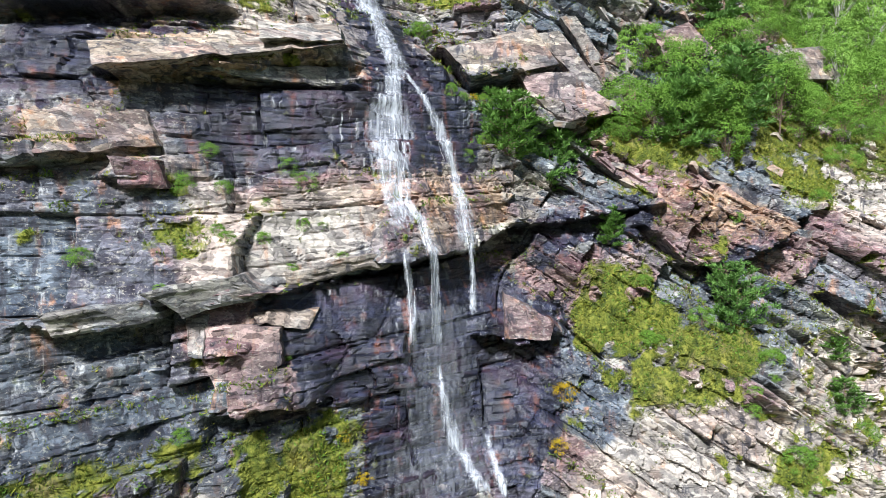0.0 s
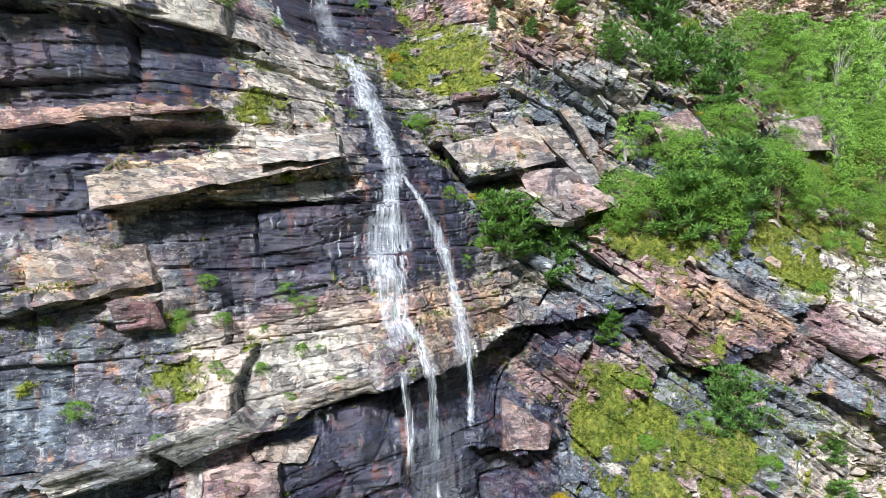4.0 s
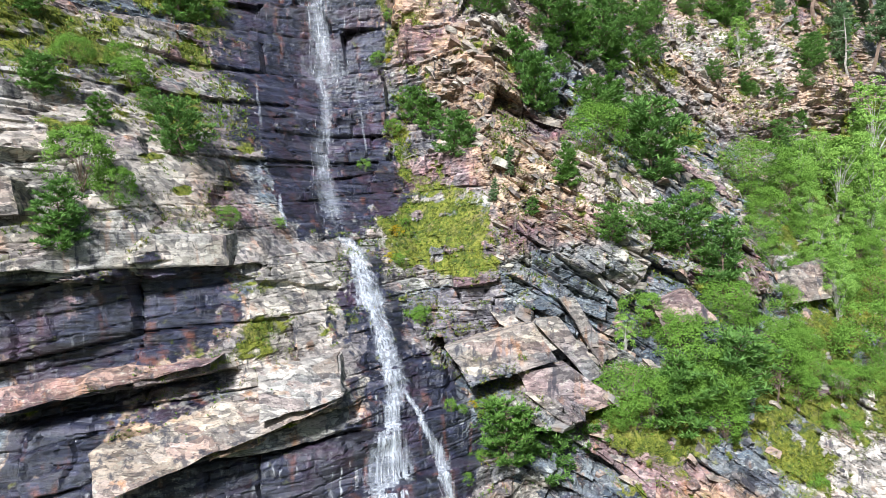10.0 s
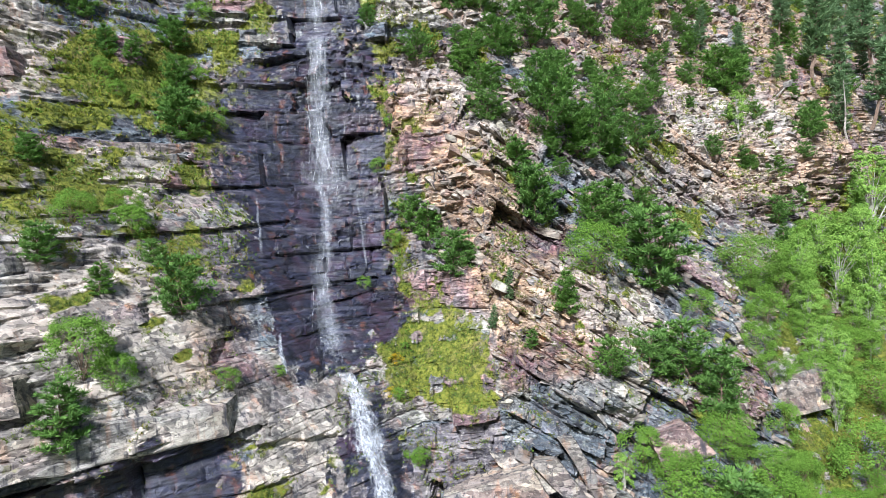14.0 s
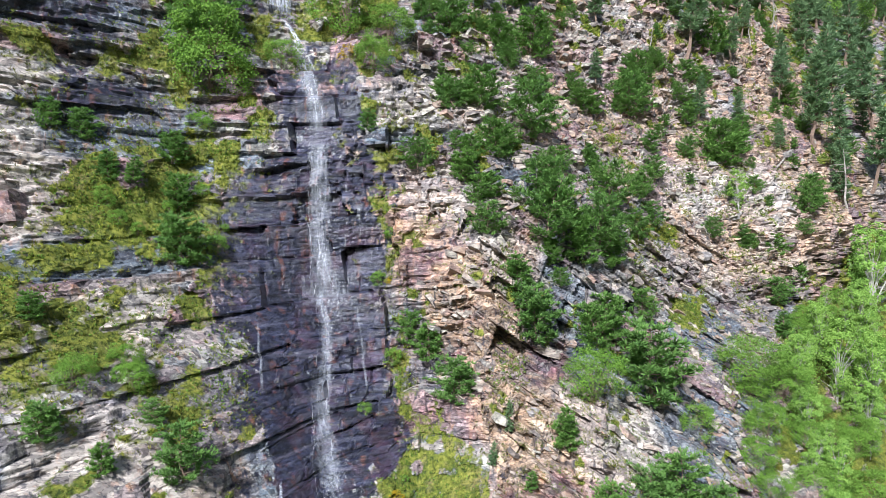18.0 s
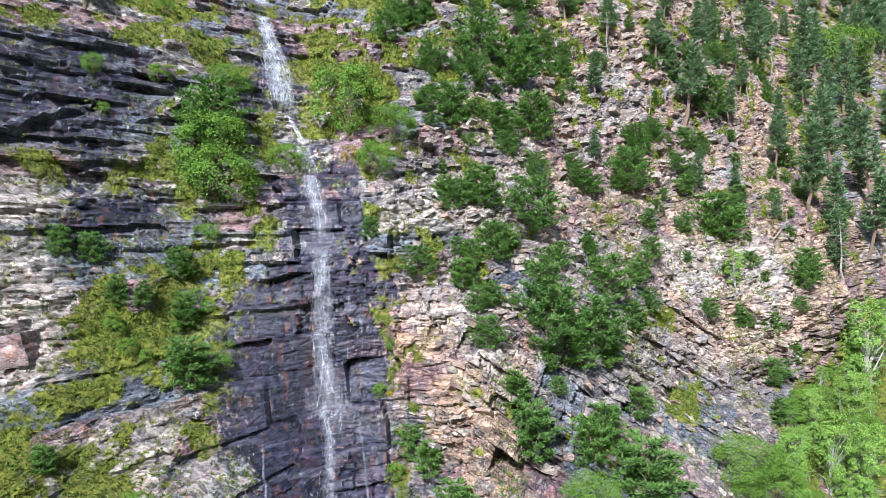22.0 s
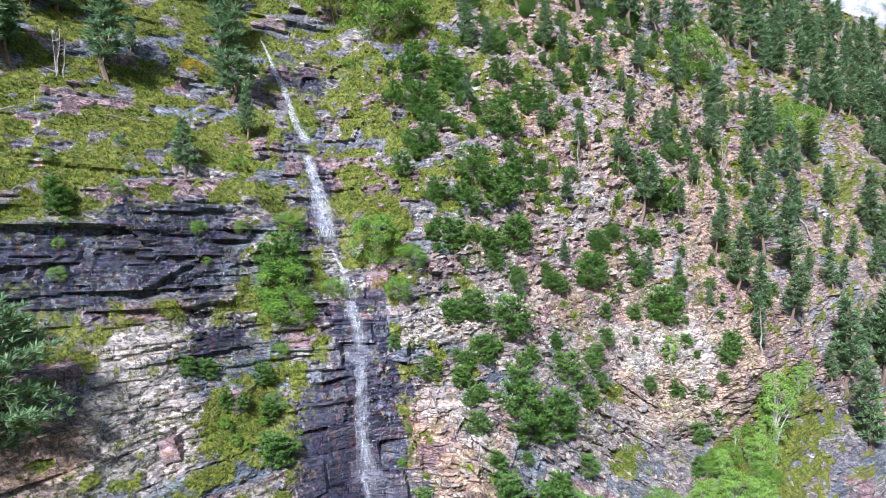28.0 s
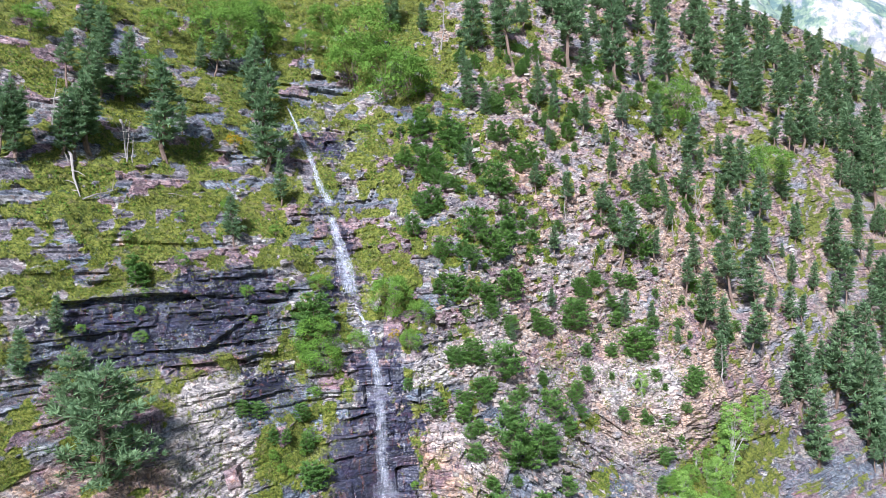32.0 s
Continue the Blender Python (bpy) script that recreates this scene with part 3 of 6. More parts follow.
BLOCKS_A = [(((0.1, 29.5), (4.4, 30.6), (5.5, 28.8), (1.5, 27.8)), 0.9, 1.7),
    (((3.6, 28.3), (6.1, 28.5), (8.7, 26.7), (4.9, 25.7)), 0.8, 1.2),
    (((4.5, 30.6), (5.8, 30.8), (8, 27.9), (7.3, 27.6)), 0.6, 1.0),
    (((5.9, 31.7), (6.7, 31.7), (8.4, 28.8), (8, 28.2)), 0.4, 0.9),
    (((11, 31.2), (13, 32), (14.6, 30.4), (11.8, 29.4)), 0.7, 1.2),
    (((20.9, 32.6), (25.8, 33.6), (25.8, 31), (21.7, 30.7)), 0.8, 1.6),
    (((18.5, 18.3), (21.5, 19.2), (22.3, 15.9), (19.1, 16.3)), 0.6, 1.2),
    (((-16, 36.6), (-15.2, 36.8), (-14.7, 35.4), (-15.7, 35.3)), 0.6, 0.9)]
BLOCKS_B = [(((-13.8, 38.9), (-13.1, 39.1), (-12.5, 38.2), (-13.3, 38)), 0.5, 0.7),
    (((-8.2, 17.6), (-5.4, 17.4), (-5.3, 16.2), (-7.1, 15.2)), 0.5, 1.0),
    (((-10.7, 22.9), (-9.4, 22.9), (-9.3, 22.1), (-10.5, 22.1)), 0.5, 0.8),
    (((-1.9, 48.8), (-0.8, 48.8), (-0.4, 47.1), (-1.7, 47.1)), 0.5, 0.7),
    (((10.2, 46.3), (11.8, 45.7), (10.9, 44.7), (9.9, 45.2)), 0.5, 0.9),
    (((-24.6, 52.1), (-23.5, 52.3), (-22.6, 50.6), (-23.8, 50.4)), 0.7, 1.0)]

# slabs that jut from the lower face: corners, how far the top and bottom edges stand out, then pale, warm, tone, hue and cool
SLABS = [(((-12.2, 27.1), (-4.5, 29.6), (-4.0, 28.1), (-11.2, 25.9)), 0.05, 0.36, (0.12, 0.4, 0.42, 0.5, 0)),
    (((-9.0, 26.5), (-4.0, 27.6), (-3.8, 26.7), (-6.5, 26.4)), 0.05, 0.21, (0.15, 0, 0.5, 0.5, 0.2)),
    (((-13.3, 24.5), (-10.3, 24.8), (-9.5, 23.5), (-12.3, 22.8)), 0, 0.12, (0.0, 0.45, 0.3, 0.5, 0)),
    (((-13.9, 23.3), (-12.4, 23.2), (-12.3, 22.7), (-13.8, 22.5)), 0, 0.12, (0.1, 0, 0.5, 0.4, 0.4)),
    (((-10.5, 22.9), (-9.3, 22.9), (-9.0, 22.1), (-10.2, 21.9)), 0.15, 0.3, (0, 0.2, 0.15, 0.95, 0)),
    (((-11.2, 18.2), (-8.9, 18.5), (-8.6, 17.8), (-11.0, 17.5)), 0.05, 0.27, (0.15, 0, 0.55, 0.5, 0.4)),
    (((-8.9, 18.7), (-6.6, 19.2), (-5.8, 18.5), (-8.0, 17.9)), 0.05, 0.3, (0.23, 0, 0.55, 0.5, 0.2)),
    (((-5.6, 19.2), (-2.0, 19.9), (-2.0, 19.3), (-5.5, 18.7)), 0.07, 0.24, (0.25, 0.3, 0.5, 0.5, 0)),
    (((-6.4, 17.9), (-4.4, 17.9), (-4.6, 17.3), (-6.1, 17.5)), 0.15, 0.24, (0.25, 0.5, 0.6, 0.5, 0)),
    (((-8.2, 17.8), (-7.6, 17.9), (-7.5, 16.6), (-7.9, 16.7)), 0.1, 0.18, (0.25, 0, 0.55, 0.5, 0.2)),
    (((2.6, 18.1), (4.8, 16.9), (4.5, 16.2), (2.5, 16.3)), 0.1, 0.24, (0, 0.3, 0.35, 0.8, 0.3)),
    (((-15.4, 33.4), (-12.6, 34.8), (-9.1, 34.8), (-8.9, 33.5)), 0, 0.33, (0.38, 0.1, 0.6, 0.5, 0)),
    (((-9.0, 34.8), (-5.4, 34.5), (-5.2, 33.6), (-8.8, 33.5)), 0, 0.15, (0.4, 0.3, 0.6, 0.5, 0)),
    (((-7.5, 29.3), (-4.4, 29.6), (-4.0, 28.2), (-6.7, 27.8)), 0.38, 0.6, (0.42, 0, 0.65, 0.5, 0)),
    (((-15.5, 29.3), (-11.4, 29.9), (-8.6, 29.9), (-14.9, 28.6)), 0.05, 0.3, (0.05, 0.5, 0.4, 0.8, 0)),
    (((21.2, 33.5), (26.2, 34.0), (25.8, 31.4), (21.4, 31.2)), 0.15, 0.48, (0.4, 0, 0.7, 0.5, 0)),
    (((2.4, 30.9), (4.4, 30.9), (6.2, 29.2), (4.5, 28.9)), 0.1, 0.3, (0.2, 0.2, 0.5, 0.5, 0))]


# ---- number noise ----
def lattice(i, j, k, seed):
    """A random number from 0 to 1 for each whole-numbered cell."""
    h = (i.astype(np.int64) * 374761393 + j.astype(np.int64) * 668265263 + k.astype(np.int64) * 2147483647 + seed * 974634777) & 0xFFFFFFFF
    h = ((h ^ (h >> 13)) * 1274126177) & 0xFFFFFFFF
    h = ((h ^ (h >> 16)) * 2246822519) & 0xFFFFFFFF
    return ((h ^ (h >> 15)) & 0xFFFFFF) / float(0xFFFFFF)


def vnoise(x, z, seed=0):
    i, j = np.floor(x), np.floor(z)
    fx, fz = x - i, z - j
    fx, fz = fx * fx * (3 - 2 * fx), fz * fz * (3 - 2 * fz)
    o = np.zeros_like(i)
    a, b = lattice(i, j, o, seed), lattice(i + 1, j, o, seed)
    c, d = lattice(i, j + 1, o, seed), lattice(i + 1, j + 1, o, seed)
    return (a * (1 - fx) + b * fx) * (1 - fz) + (c * (1 - fx) + d * fx) * fz


def fbm(x, z, octaves=4, seed=0):
    total, amp, norm = 0.0, 1.0, 0.0
    for o in range(octaves):
        total = total + amp * vnoise(x * 2 ** o, z * 2 ** o, seed + 17 * o)
        norm += amp
        amp *= 0.5
    return total / norm * 2 - 1


# ---- the hillside as a function of x and height ----
SECTIONS = SECTIONS_LOW + SECTIONS_MID + SECTIONS_HIGH
LEVELS = np.array([s[0] for s in SECTIONS], float)
DEPTHS = np.array([s[1:] for s in SECTIONS], float)
COLS = np.array(COLUMNS)


def spread(z):
    return 14 + 0.45 * np.clip(z - 14, 0, None)


def height_phase(z, power):
    """Heights drawn together so that a pattern scaled by (14 / spread) ** power keeps its shape."""
    s = spread(np.maximum(z, 14.0))
    grown = (np.log(s / 14) if power == 1 else (s ** (1 - power) - 14 ** (1 - power)) / (1 - power)) * 14 ** power / 0.45
    return np.minimum(z, 14.0) + grown


def gully(z):
    return -1 - 0.1 * np.clip(z - 30, 0, None)


def weights(v, knots):
    i = np.clip(np.searchsorted(knots, v) - 1, 0, len(knots) - 2)
    return i, (v - knots[i]) / (knots[i + 1] - knots[i])


def base_y(x, z):
    across = (x - gully(z)) / spread(z)
    u = np.clip(across, -1.5, 1.35)
    i, s = weights(u, COLS)
    k, t = weights(np.clip(z, -4, 190), LEVELS)
    low = DEPTHS[k, i] * (1 - s) + DEPTHS[k, i + 1] * s
    high = DEPTHS[k + 1, i] * (1 - s) + DEPTHS[k + 1, i + 1] * s
    return low * (1 - t) + high * t + 0.8 * np.clip(across - 1.35, 0, None) * spread(z)


def inside(x, z, poly):
    hit = np.zeros(x.shape, bool)
    xs, zs = [p[0] for p in poly], [p[1] for p in poly]
    box = (x > min(xs)) & (x < max(xs)) & (z > min(zs)) & (z < max(zs))
    if not box.any():
        return hit
    px, pz = x[box], z[box]
    got = np.zeros(px.shape, bool)
    for (x0, z0), (x1, z1) in zip(poly, poly[1:] + poly[:1]):
        if z0 != z1:
            got ^= ((pz < z0) != (pz < z1)) & (px < x0 + (pz - z0) * (x1 - x0) / (z1 - z0))
    hit[box] = got
    return hit


def frayed(x, z, ragged):
    """Three wavering copies of the places, for ragged outlines."""
    size = ragged * spread(z)
    f = 0.45 * (14 / spread(z)) ** 0.6
    a, c = (x - gully(z)) * f, 0.45 * height_phase(z, 0.6)
    return [(x + size * fbm(a, c, 5, 101 + 9 * r), z + size * fbm(a + 40, c, 5, 103 + 9 * r)) for r in range(3)]


def patch(places, polys):
    """How far a point lies in ragged patches, 0 to 1."""
    total = 0.0
    for wx, wz in places:
        any_hit = np.zeros(wx.shape, bool)
        for p in polys:
            any_hit |= inside(wx, wz, p)
        total = total + any_hit
    return total / 3


def blocks(x, z, dip, thick, length, seed):
    """Bedded rock: a random number for each block, and how near its rim a point lies."""
    c, s = math.cos(radians(dip)), math.sin(radians(dip))
    a, b = x * c + z * s, z * c - x * s
    b = b / thick + 0.5 * fbm(a / length * 0.35, b / thick * 0.2, 3, seed) + 0.45 * vnoise(b / thick * 0.7, b * 0, seed + 3)
    layer = np.floor(b)
    zero = np.zeros_like(layer)
    reach = 0.55 + 1.1 * lattice(layer, zero, zero, seed + 1)
    a = a / (length * reach) + 9 * lattice(layer, zero, zero, seed + 2) + 0.3 * fbm(a / length, b * 0.6, 2, seed + 4)
    cell = np.floor(a)
    fb, fa = b - layer, a - cell
    rim = np.minimum(np.minimum(fb, 1 - fb) * thick, np.minimum(fa, 1 - fa) * length)
    tilt = (lattice(layer, cell, zero, seed + 13) - 0.5) * (fa - 0.5) + (lattice(layer, cell, zero, seed + 17) - 0.35) * (fb - 0.5)
    return lattice(layer, cell, zero, seed + 7), rim, 2 * tilt, lattice(layer, zero, zero, seed + 11)


def smooth(v, lo, hi):
    t = np.clip((v - lo) / (hi - lo), 0, 1)
    return t * t * (3 - 2 * t)


def ledges(x, z):
    d = np.zeros_like(x)
    zero = np.zeros_like(x)
    jag = 0.35 * fbm(x * 0.5, z * 0.12, 4, 71)
    for step, size, seed in ((0.6, 0.4, 72), (1.7, 0.3, 73), (4.1, 0.16, 74)):
        jag = jag + size * (lattice(np.floor(x * step + 0.3 * z), zero, zero, seed) - 0.5)
    for line, out, up, into, down in LEDGES:
        xs, zs = [p[0] for p in line], [p[1] for p in line]
        near = (x > xs[0] - 2) & (x < xs[-1] + 2) & (z > min(zs) - down - 2) & (z < max(zs) + up + 2)
        if not near.any():
            continue
        size = spread(np.array(zs).mean()) / 14
        px = x[near]
        v = z[near] - np.interp(px, xs, zs) - jag[near] * min(1.0, 0.35 * up) * 0.8
        ends = smooth(px, xs[0] - 0.7 * size, xs[0] + 0.2 * size) * (1 - smooth(px, xs[-1] - 0.2 * size, xs[-1] + 0.7 * size))
        over = out * np.clip(1 - np.clip(v, 0, None) / up, 0, 1) ** 0.8
        under = -0.75 * into * np.clip(1 + np.clip(v, None, 0) / down, 0, 1) ** 1.6
        step = 0.08 * size
        d[near] += ends * (under + (over - under) * smooth(v, -step, step))
    return d


def masks(x, z):
    places = frayed(x, z, 0.085 + 0.03 * smooth(z, 34, 60))
    near = [(0.35 * x + 0.65 * a, 0.35 * z + 0.65 * c) for a, c in places]
    wet = patch([(x + 1.15 * (a - x), z + 1.15 * (c - z)) for a, c in places], WET)
    cool = cool_mask(x, z)
    f = 1.4 * (14 / spread(z)) ** 0.7
    clumps = fbm((x - gully(z)) * f, 1.4 * height_phase(z, 0.7), 5, 140)
    low = 0.2 * (1 - smooth(z, 56, 64))
    # the dark beds are only damp in places; lichened rock keeps off the turf
    wet = wet * (1 - 0.3 * smooth(z, 58, 62) * smooth(gully(z) - x, 8, 12))
    pale = patch(near, PALE)
    bare = 1 - 0.75 * pale * smooth(z, 44, 50) * (1 - smooth(z, 64, 68))
    moss = bare * patch(places, MOSS) * smooth(clumps, -0.22 - low, 0.12 - low) * (1 - 0.8 * wet) * (1 - 0.6 * cool * smooth(z, 34, 44))
    # scattered turf on the upper slopes
    side = x - gully(z)
    wild = smooth(z, 34, 60) * (0.49 + 0.1 * smooth(z, 60, 75) - (0.4 - 0.14 * smooth(z, 66, 82)) * smooth(side, 0, 12)) + 0.02 * smooth(z, 66, 80) * (1 - smooth(side, -3, 5)) + 0.3 * smooth(z, 108, 116) * (1 - smooth(side, 14, 40)) + 0.12 + 0.2 * smooth(side / spread(z), 1.1, 1.5)
    moss = np.maximum(moss, bare * smooth(clumps, 0.55 - wild, 0.75 - wild) * (1 - wet) * (1 - 0.7 * cool * (1 - smooth(z, 74, 78))))
    soil = 0.9 * smooth(side, 3, 9) * smooth(z, 38, 50) * smooth(fbm(x * 0.18, z * 0.18, 4, 150), -0.25, 0.2)
    upper = 0.26 * smooth(side, 8, 20) * smooth(z, 42, 58)
    return wet, moss, np.maximum(pale, upper), np.maximum(patch(near, WARM), soil)


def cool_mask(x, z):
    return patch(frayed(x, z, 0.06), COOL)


def thin_beds(x, z, thick, seed):
    """Thin level beds that jut out and fall back, broken along their length."""
    v = (z - 0.06 * x) / thick + 0.7 * fbm(x * 0.12, z * 0.25, 3, seed)
    layer = np.floor(v)
    along = np.floor((x + 9 * lattice(layer, layer * 0, layer * 0, seed + 1)) / (3.5 + 5 * lattice(layer, layer * 0, layer * 0, seed + 2)) + 0.25 * fbm(x * 0.5, z, 2, seed + 5))
    out = lattice(layer, along, layer * 0, seed + 3) - 0.5
    return out * (0.55 + 0.45 * (v - layer)) + 0.35 * (lattice(layer, layer * 0, layer * 0, seed + 4) - 0.5)


def relief(x, z, wet, moss):
    """Metres by which the rock stands out towards the open, and block numbers for its colours."""
    side = x - gully(z)
    right = smooth(side, 2.5, 6) * (1 - smooth(z, 50, 60)) * (1 - smooth(side, 26, 36))
    # the upper slope beside the gully is loose debris rather than standing rock
    loose = smooth(side, 2, 9) * smooth(z, 44, 58)
    size = (spread(z) / 14) ** 0.45
    broken = smooth(fbm(x * 0.16 + 3, z * 0.2, 3, 19), -0.25, 0.35) * 0.85 + 0.15
    broken = np.maximum(broken, 1.25 * smooth(side, 1, 6))
    d, tone, band, hue, chunk = [np.zeros_like(x) for _ in range(5)]
    for dip, seed, share in ((7, 0, 1 - right), (-34, 300, right)):
        on = share > 0
        if not on.any():
            continue
        px, pz, torn = x[on], z[on], broken[on]
        h1, r1, f1, t1 = blocks(px, pz, dip, 2.5, 5.2, 11 + seed)
        h2, r2, f2, t2 = blocks(px, pz, dip + 5, 0.85, 2.1, 29 + seed)
        h3, r3, f3, t3 = blocks(px, pz, dip - 3, 0.3, 0.9, 53 + seed)
        lost, less = 1 - smooth(pz, 62, 86), 1 - 0.5 * smooth(pz, 70, 100)
        v = 0.85 * (h1 - 0.5) + 0.9 * f1 + torn * (less * (0.55 * (h2 - 0.5) + 0.6 * f2) + lost * (0.24 * (h3 - 0.5) + 0.16 * f3))
        v = v - 0.22 * (1 - smooth(r1, 0.0, 0.1)) - 0.16 * (0.4 + 0.6 * torn) * (1 - smooth(r2, 0.0, 0.06)) - 0.05 * lost * (1 - smooth(r3, 0.0, 0.04))
        d[on] += v * share[on]
        most = share[on] >= 0.5
        for field, value in ((tone, 0.4 * h1 + 0.35 * h2 + 0.25 * h3), (band, 0.6 * t1 + 0.4 * t2), (hue, h1), (chunk, h2)):
            field[on] = np.where(most, value, field[on])
    swell = 0.9 * fbm(x * 0.13, z * 0.13, 3, 7) * size + (0.55 - 0.25 * loose) * smooth(z, 50, 80) * fbm(x * 0.4, z * 0.55, 4, 6) * size
    rubble = 0.5 * fbm(x * 0.9, z * 1.1, 4, 12) + 0.3 * np.clip(fbm(x * 0.5, z * 0.6, 3, 13), 0, 1) * (chunk - 0.3)
    beds = smooth(-side, 5, 11) * smooth(z, 54, 60) * (1 - 0.5 * smooth(z, 78, 90))
    calm = (1 - 0.65 * moss - 0.3 * wet) * (1 - 0.62 * loose) * (1 - 0.45 * beds)
    hummock = 0.22 * fbm(x * 1.3, z * 1.3, 3, 8)
    d = d * np.clip(calm, 0.2, 1) * size + swell + moss * hummock + 0.05 * fbm(x * 2.6, z * 2.6, 3, 9)
    d = d + loose * rubble * size + beds * (1 - 0.8 * moss) * (1.5 * thin_beds(x, z, 0.95, 21) + 0.6 * thin_beds(x, z, 0.4, 33))
    d = d * (1 - 0.5 * smooth(side / spread(z), 2.0, 2.6))
    return d + ledges(x, z), tone, band, hue


def cliff_y(x, z, wet=None, moss=None):
    if wet is None:
        wet, moss, _, _ = masks(x, z)
    return base_y(x, z) - relief(x, z, wet, moss)[0]


def at(spots):
    """The places on the hillside at those x and heights."""
    x, z = np.array([float(s[0]) for s in spots]), np.array([float(s[1]) for s in spots])
    return [Vector(p) for p in zip(x, cliff_y(x, z), z)]


def shelves(x, z, wet, moss):
    """0 to 1 where the rock steps back into a narrow shelf that holds soil, in drifts."""
    size = (spread(z) / 14) ** 0.5
    drift = smooth(fbm(x * 0.35 / size, z * 0.35 / size, 3, 160), -0.05, 0.2) * (1 - wet)
    on = drift > 0
    step = cliff_y(x[on], (z + 0.3 * size)[on], wet[on], moss[on]) - cliff_y(x[on], z[on], wet[on], moss[on])
    drift[on] *= smooth(step / size[on], 0.2, 0.55)
    return drift


def scattered(kind, seed):
    """Random spots (x, height, size) within the zones of one kind."""
    rng = random.Random(seed)
    spots = []
    for name, poly, count, low, high in ZONES:
        xs, zs = [p[0] for p in poly], [p[1] for p in poly]
        while name == kind and count:
            x, z = rng.uniform(min(xs), max(xs)), rng.uniform(min(zs), max(zs))
            if inside(np.array([x]), np.array([z]), poly)[0]:
                spots.append((x, z, rng.uniform(low, high)))
                count -= 1
    return spots


# ---- materials ----
def nodes_of(name):
    m = bpy.data.materials.new(name)
    m.use_nodes = True
    return m, m.node_tree.nodes, m.node_tree.links, m.node_tree.nodes["Principled BSDF"]


class Net:
    """Short forms for node wiring."""

    def __init__(self, name):
        self.mat, self.n, self.l, self.bsdf = nodes_of(name)

    def put(self, socket, value):
        if isinstance(value, (int, float)):
            socket.default_value = value
        elif isinstance(value, tuple):
            socket.default_value = (*value, 1.0) if len(value) == 3 else value
        else:
            self.l.new(value, socket)

    def coords(self, scale=(1, 1, 1), turn=(0, 0, 0)):
        g = self.n.new("ShaderNodeNewGeometry")
        m = self.n.new("ShaderNodeMapping")
        m.inputs["Scale"].default_value, m.inputs["Rotation"].default_value = scale, [radians(a) for a in turn]
        self.l.new(g.outputs["Position"], m.inputs["Vector"])
        return m.outputs[0]

    def noise(self, vector, scale, detail=5, rough=0.6, warp=0.0):
        t = self.n.new("ShaderNodeTexNoise")
        t.inputs["Scale"].default_value, t.inputs["Detail"].default_value = scale, detail
        t.inputs["Roughness"].default_value, t.inputs["Distortion"].default_value = rough, warp
        self.l.new(vector, t.inputs["Vector"])
        return t.outputs[0]

    def voronoi(self, vector, scale, feature="DISTANCE_TO_EDGE"):
        t = self.n.new("ShaderNodeTexVoronoi")
        t.feature = feature
        t.inputs["Scale"].default_value = scale
        self.l.new(vector, t.inputs["Vector"])
        return t.outputs[0] if feature == "DISTANCE_TO_EDGE" else t.outputs[1]

    def ramp(self, value, lo, hi, a=0.0, b=1.0):
        t = self.n.new("ShaderNodeMapRange")
        t.inputs[1].default_value, t.inputs[2].default_value = lo, hi
        t.inputs[3].default_value, t.inputs[4].default_value = a, b
        self.put(t.inputs[0], value)
        return t.outputs[0]

    def mix(self, fac, a, b, blend="MIX"):
        t = self.n.new("ShaderNodeMix")
        t.data_type, t.blend_type = "RGBA", blend
        self.put(t.inputs[0], fac)
        self.put(t.inputs[6], a)
        self.put(t.inputs[7], b)
        return t.outputs[2]

    def math(self, op, a, b=0.0):
        t = self.n.new("ShaderNodeMath")
        t.operation = op
        self.put(t.inputs[0], a)
        self.put(t.inputs[1], b)
        return t.outputs[0]

    def attribute(self, name):
        t = self.n.new("ShaderNodeAttribute")
        t.attribute_name = name
        s = self.n.new("ShaderNodeSeparateColor")
        self.l.new(t.outputs["Color"], s.inputs[0])
        return s.outputs[0], s.outputs[1], s.outputs[2], t.outputs["Alpha"]

    def bump(self, height, strength, distance, before=None):
        t = self.n.new("ShaderNodeBump")
        t.inputs["Strength"].default_value, t.inputs["Distance"].default_value = strength, distance
        self.l.new(height, t.inputs["Height"])
        if before is not None:
            self.l.new(before, t.inputs["Normal"])
        return t.outputs[0]

    def island(self):
        return self.n.new("ShaderNodeNewGeometry").outputs["Random Per Island"]

    def chance(self):
        return self.n.new("ShaderNodeObjectInfo").outputs["Random"]


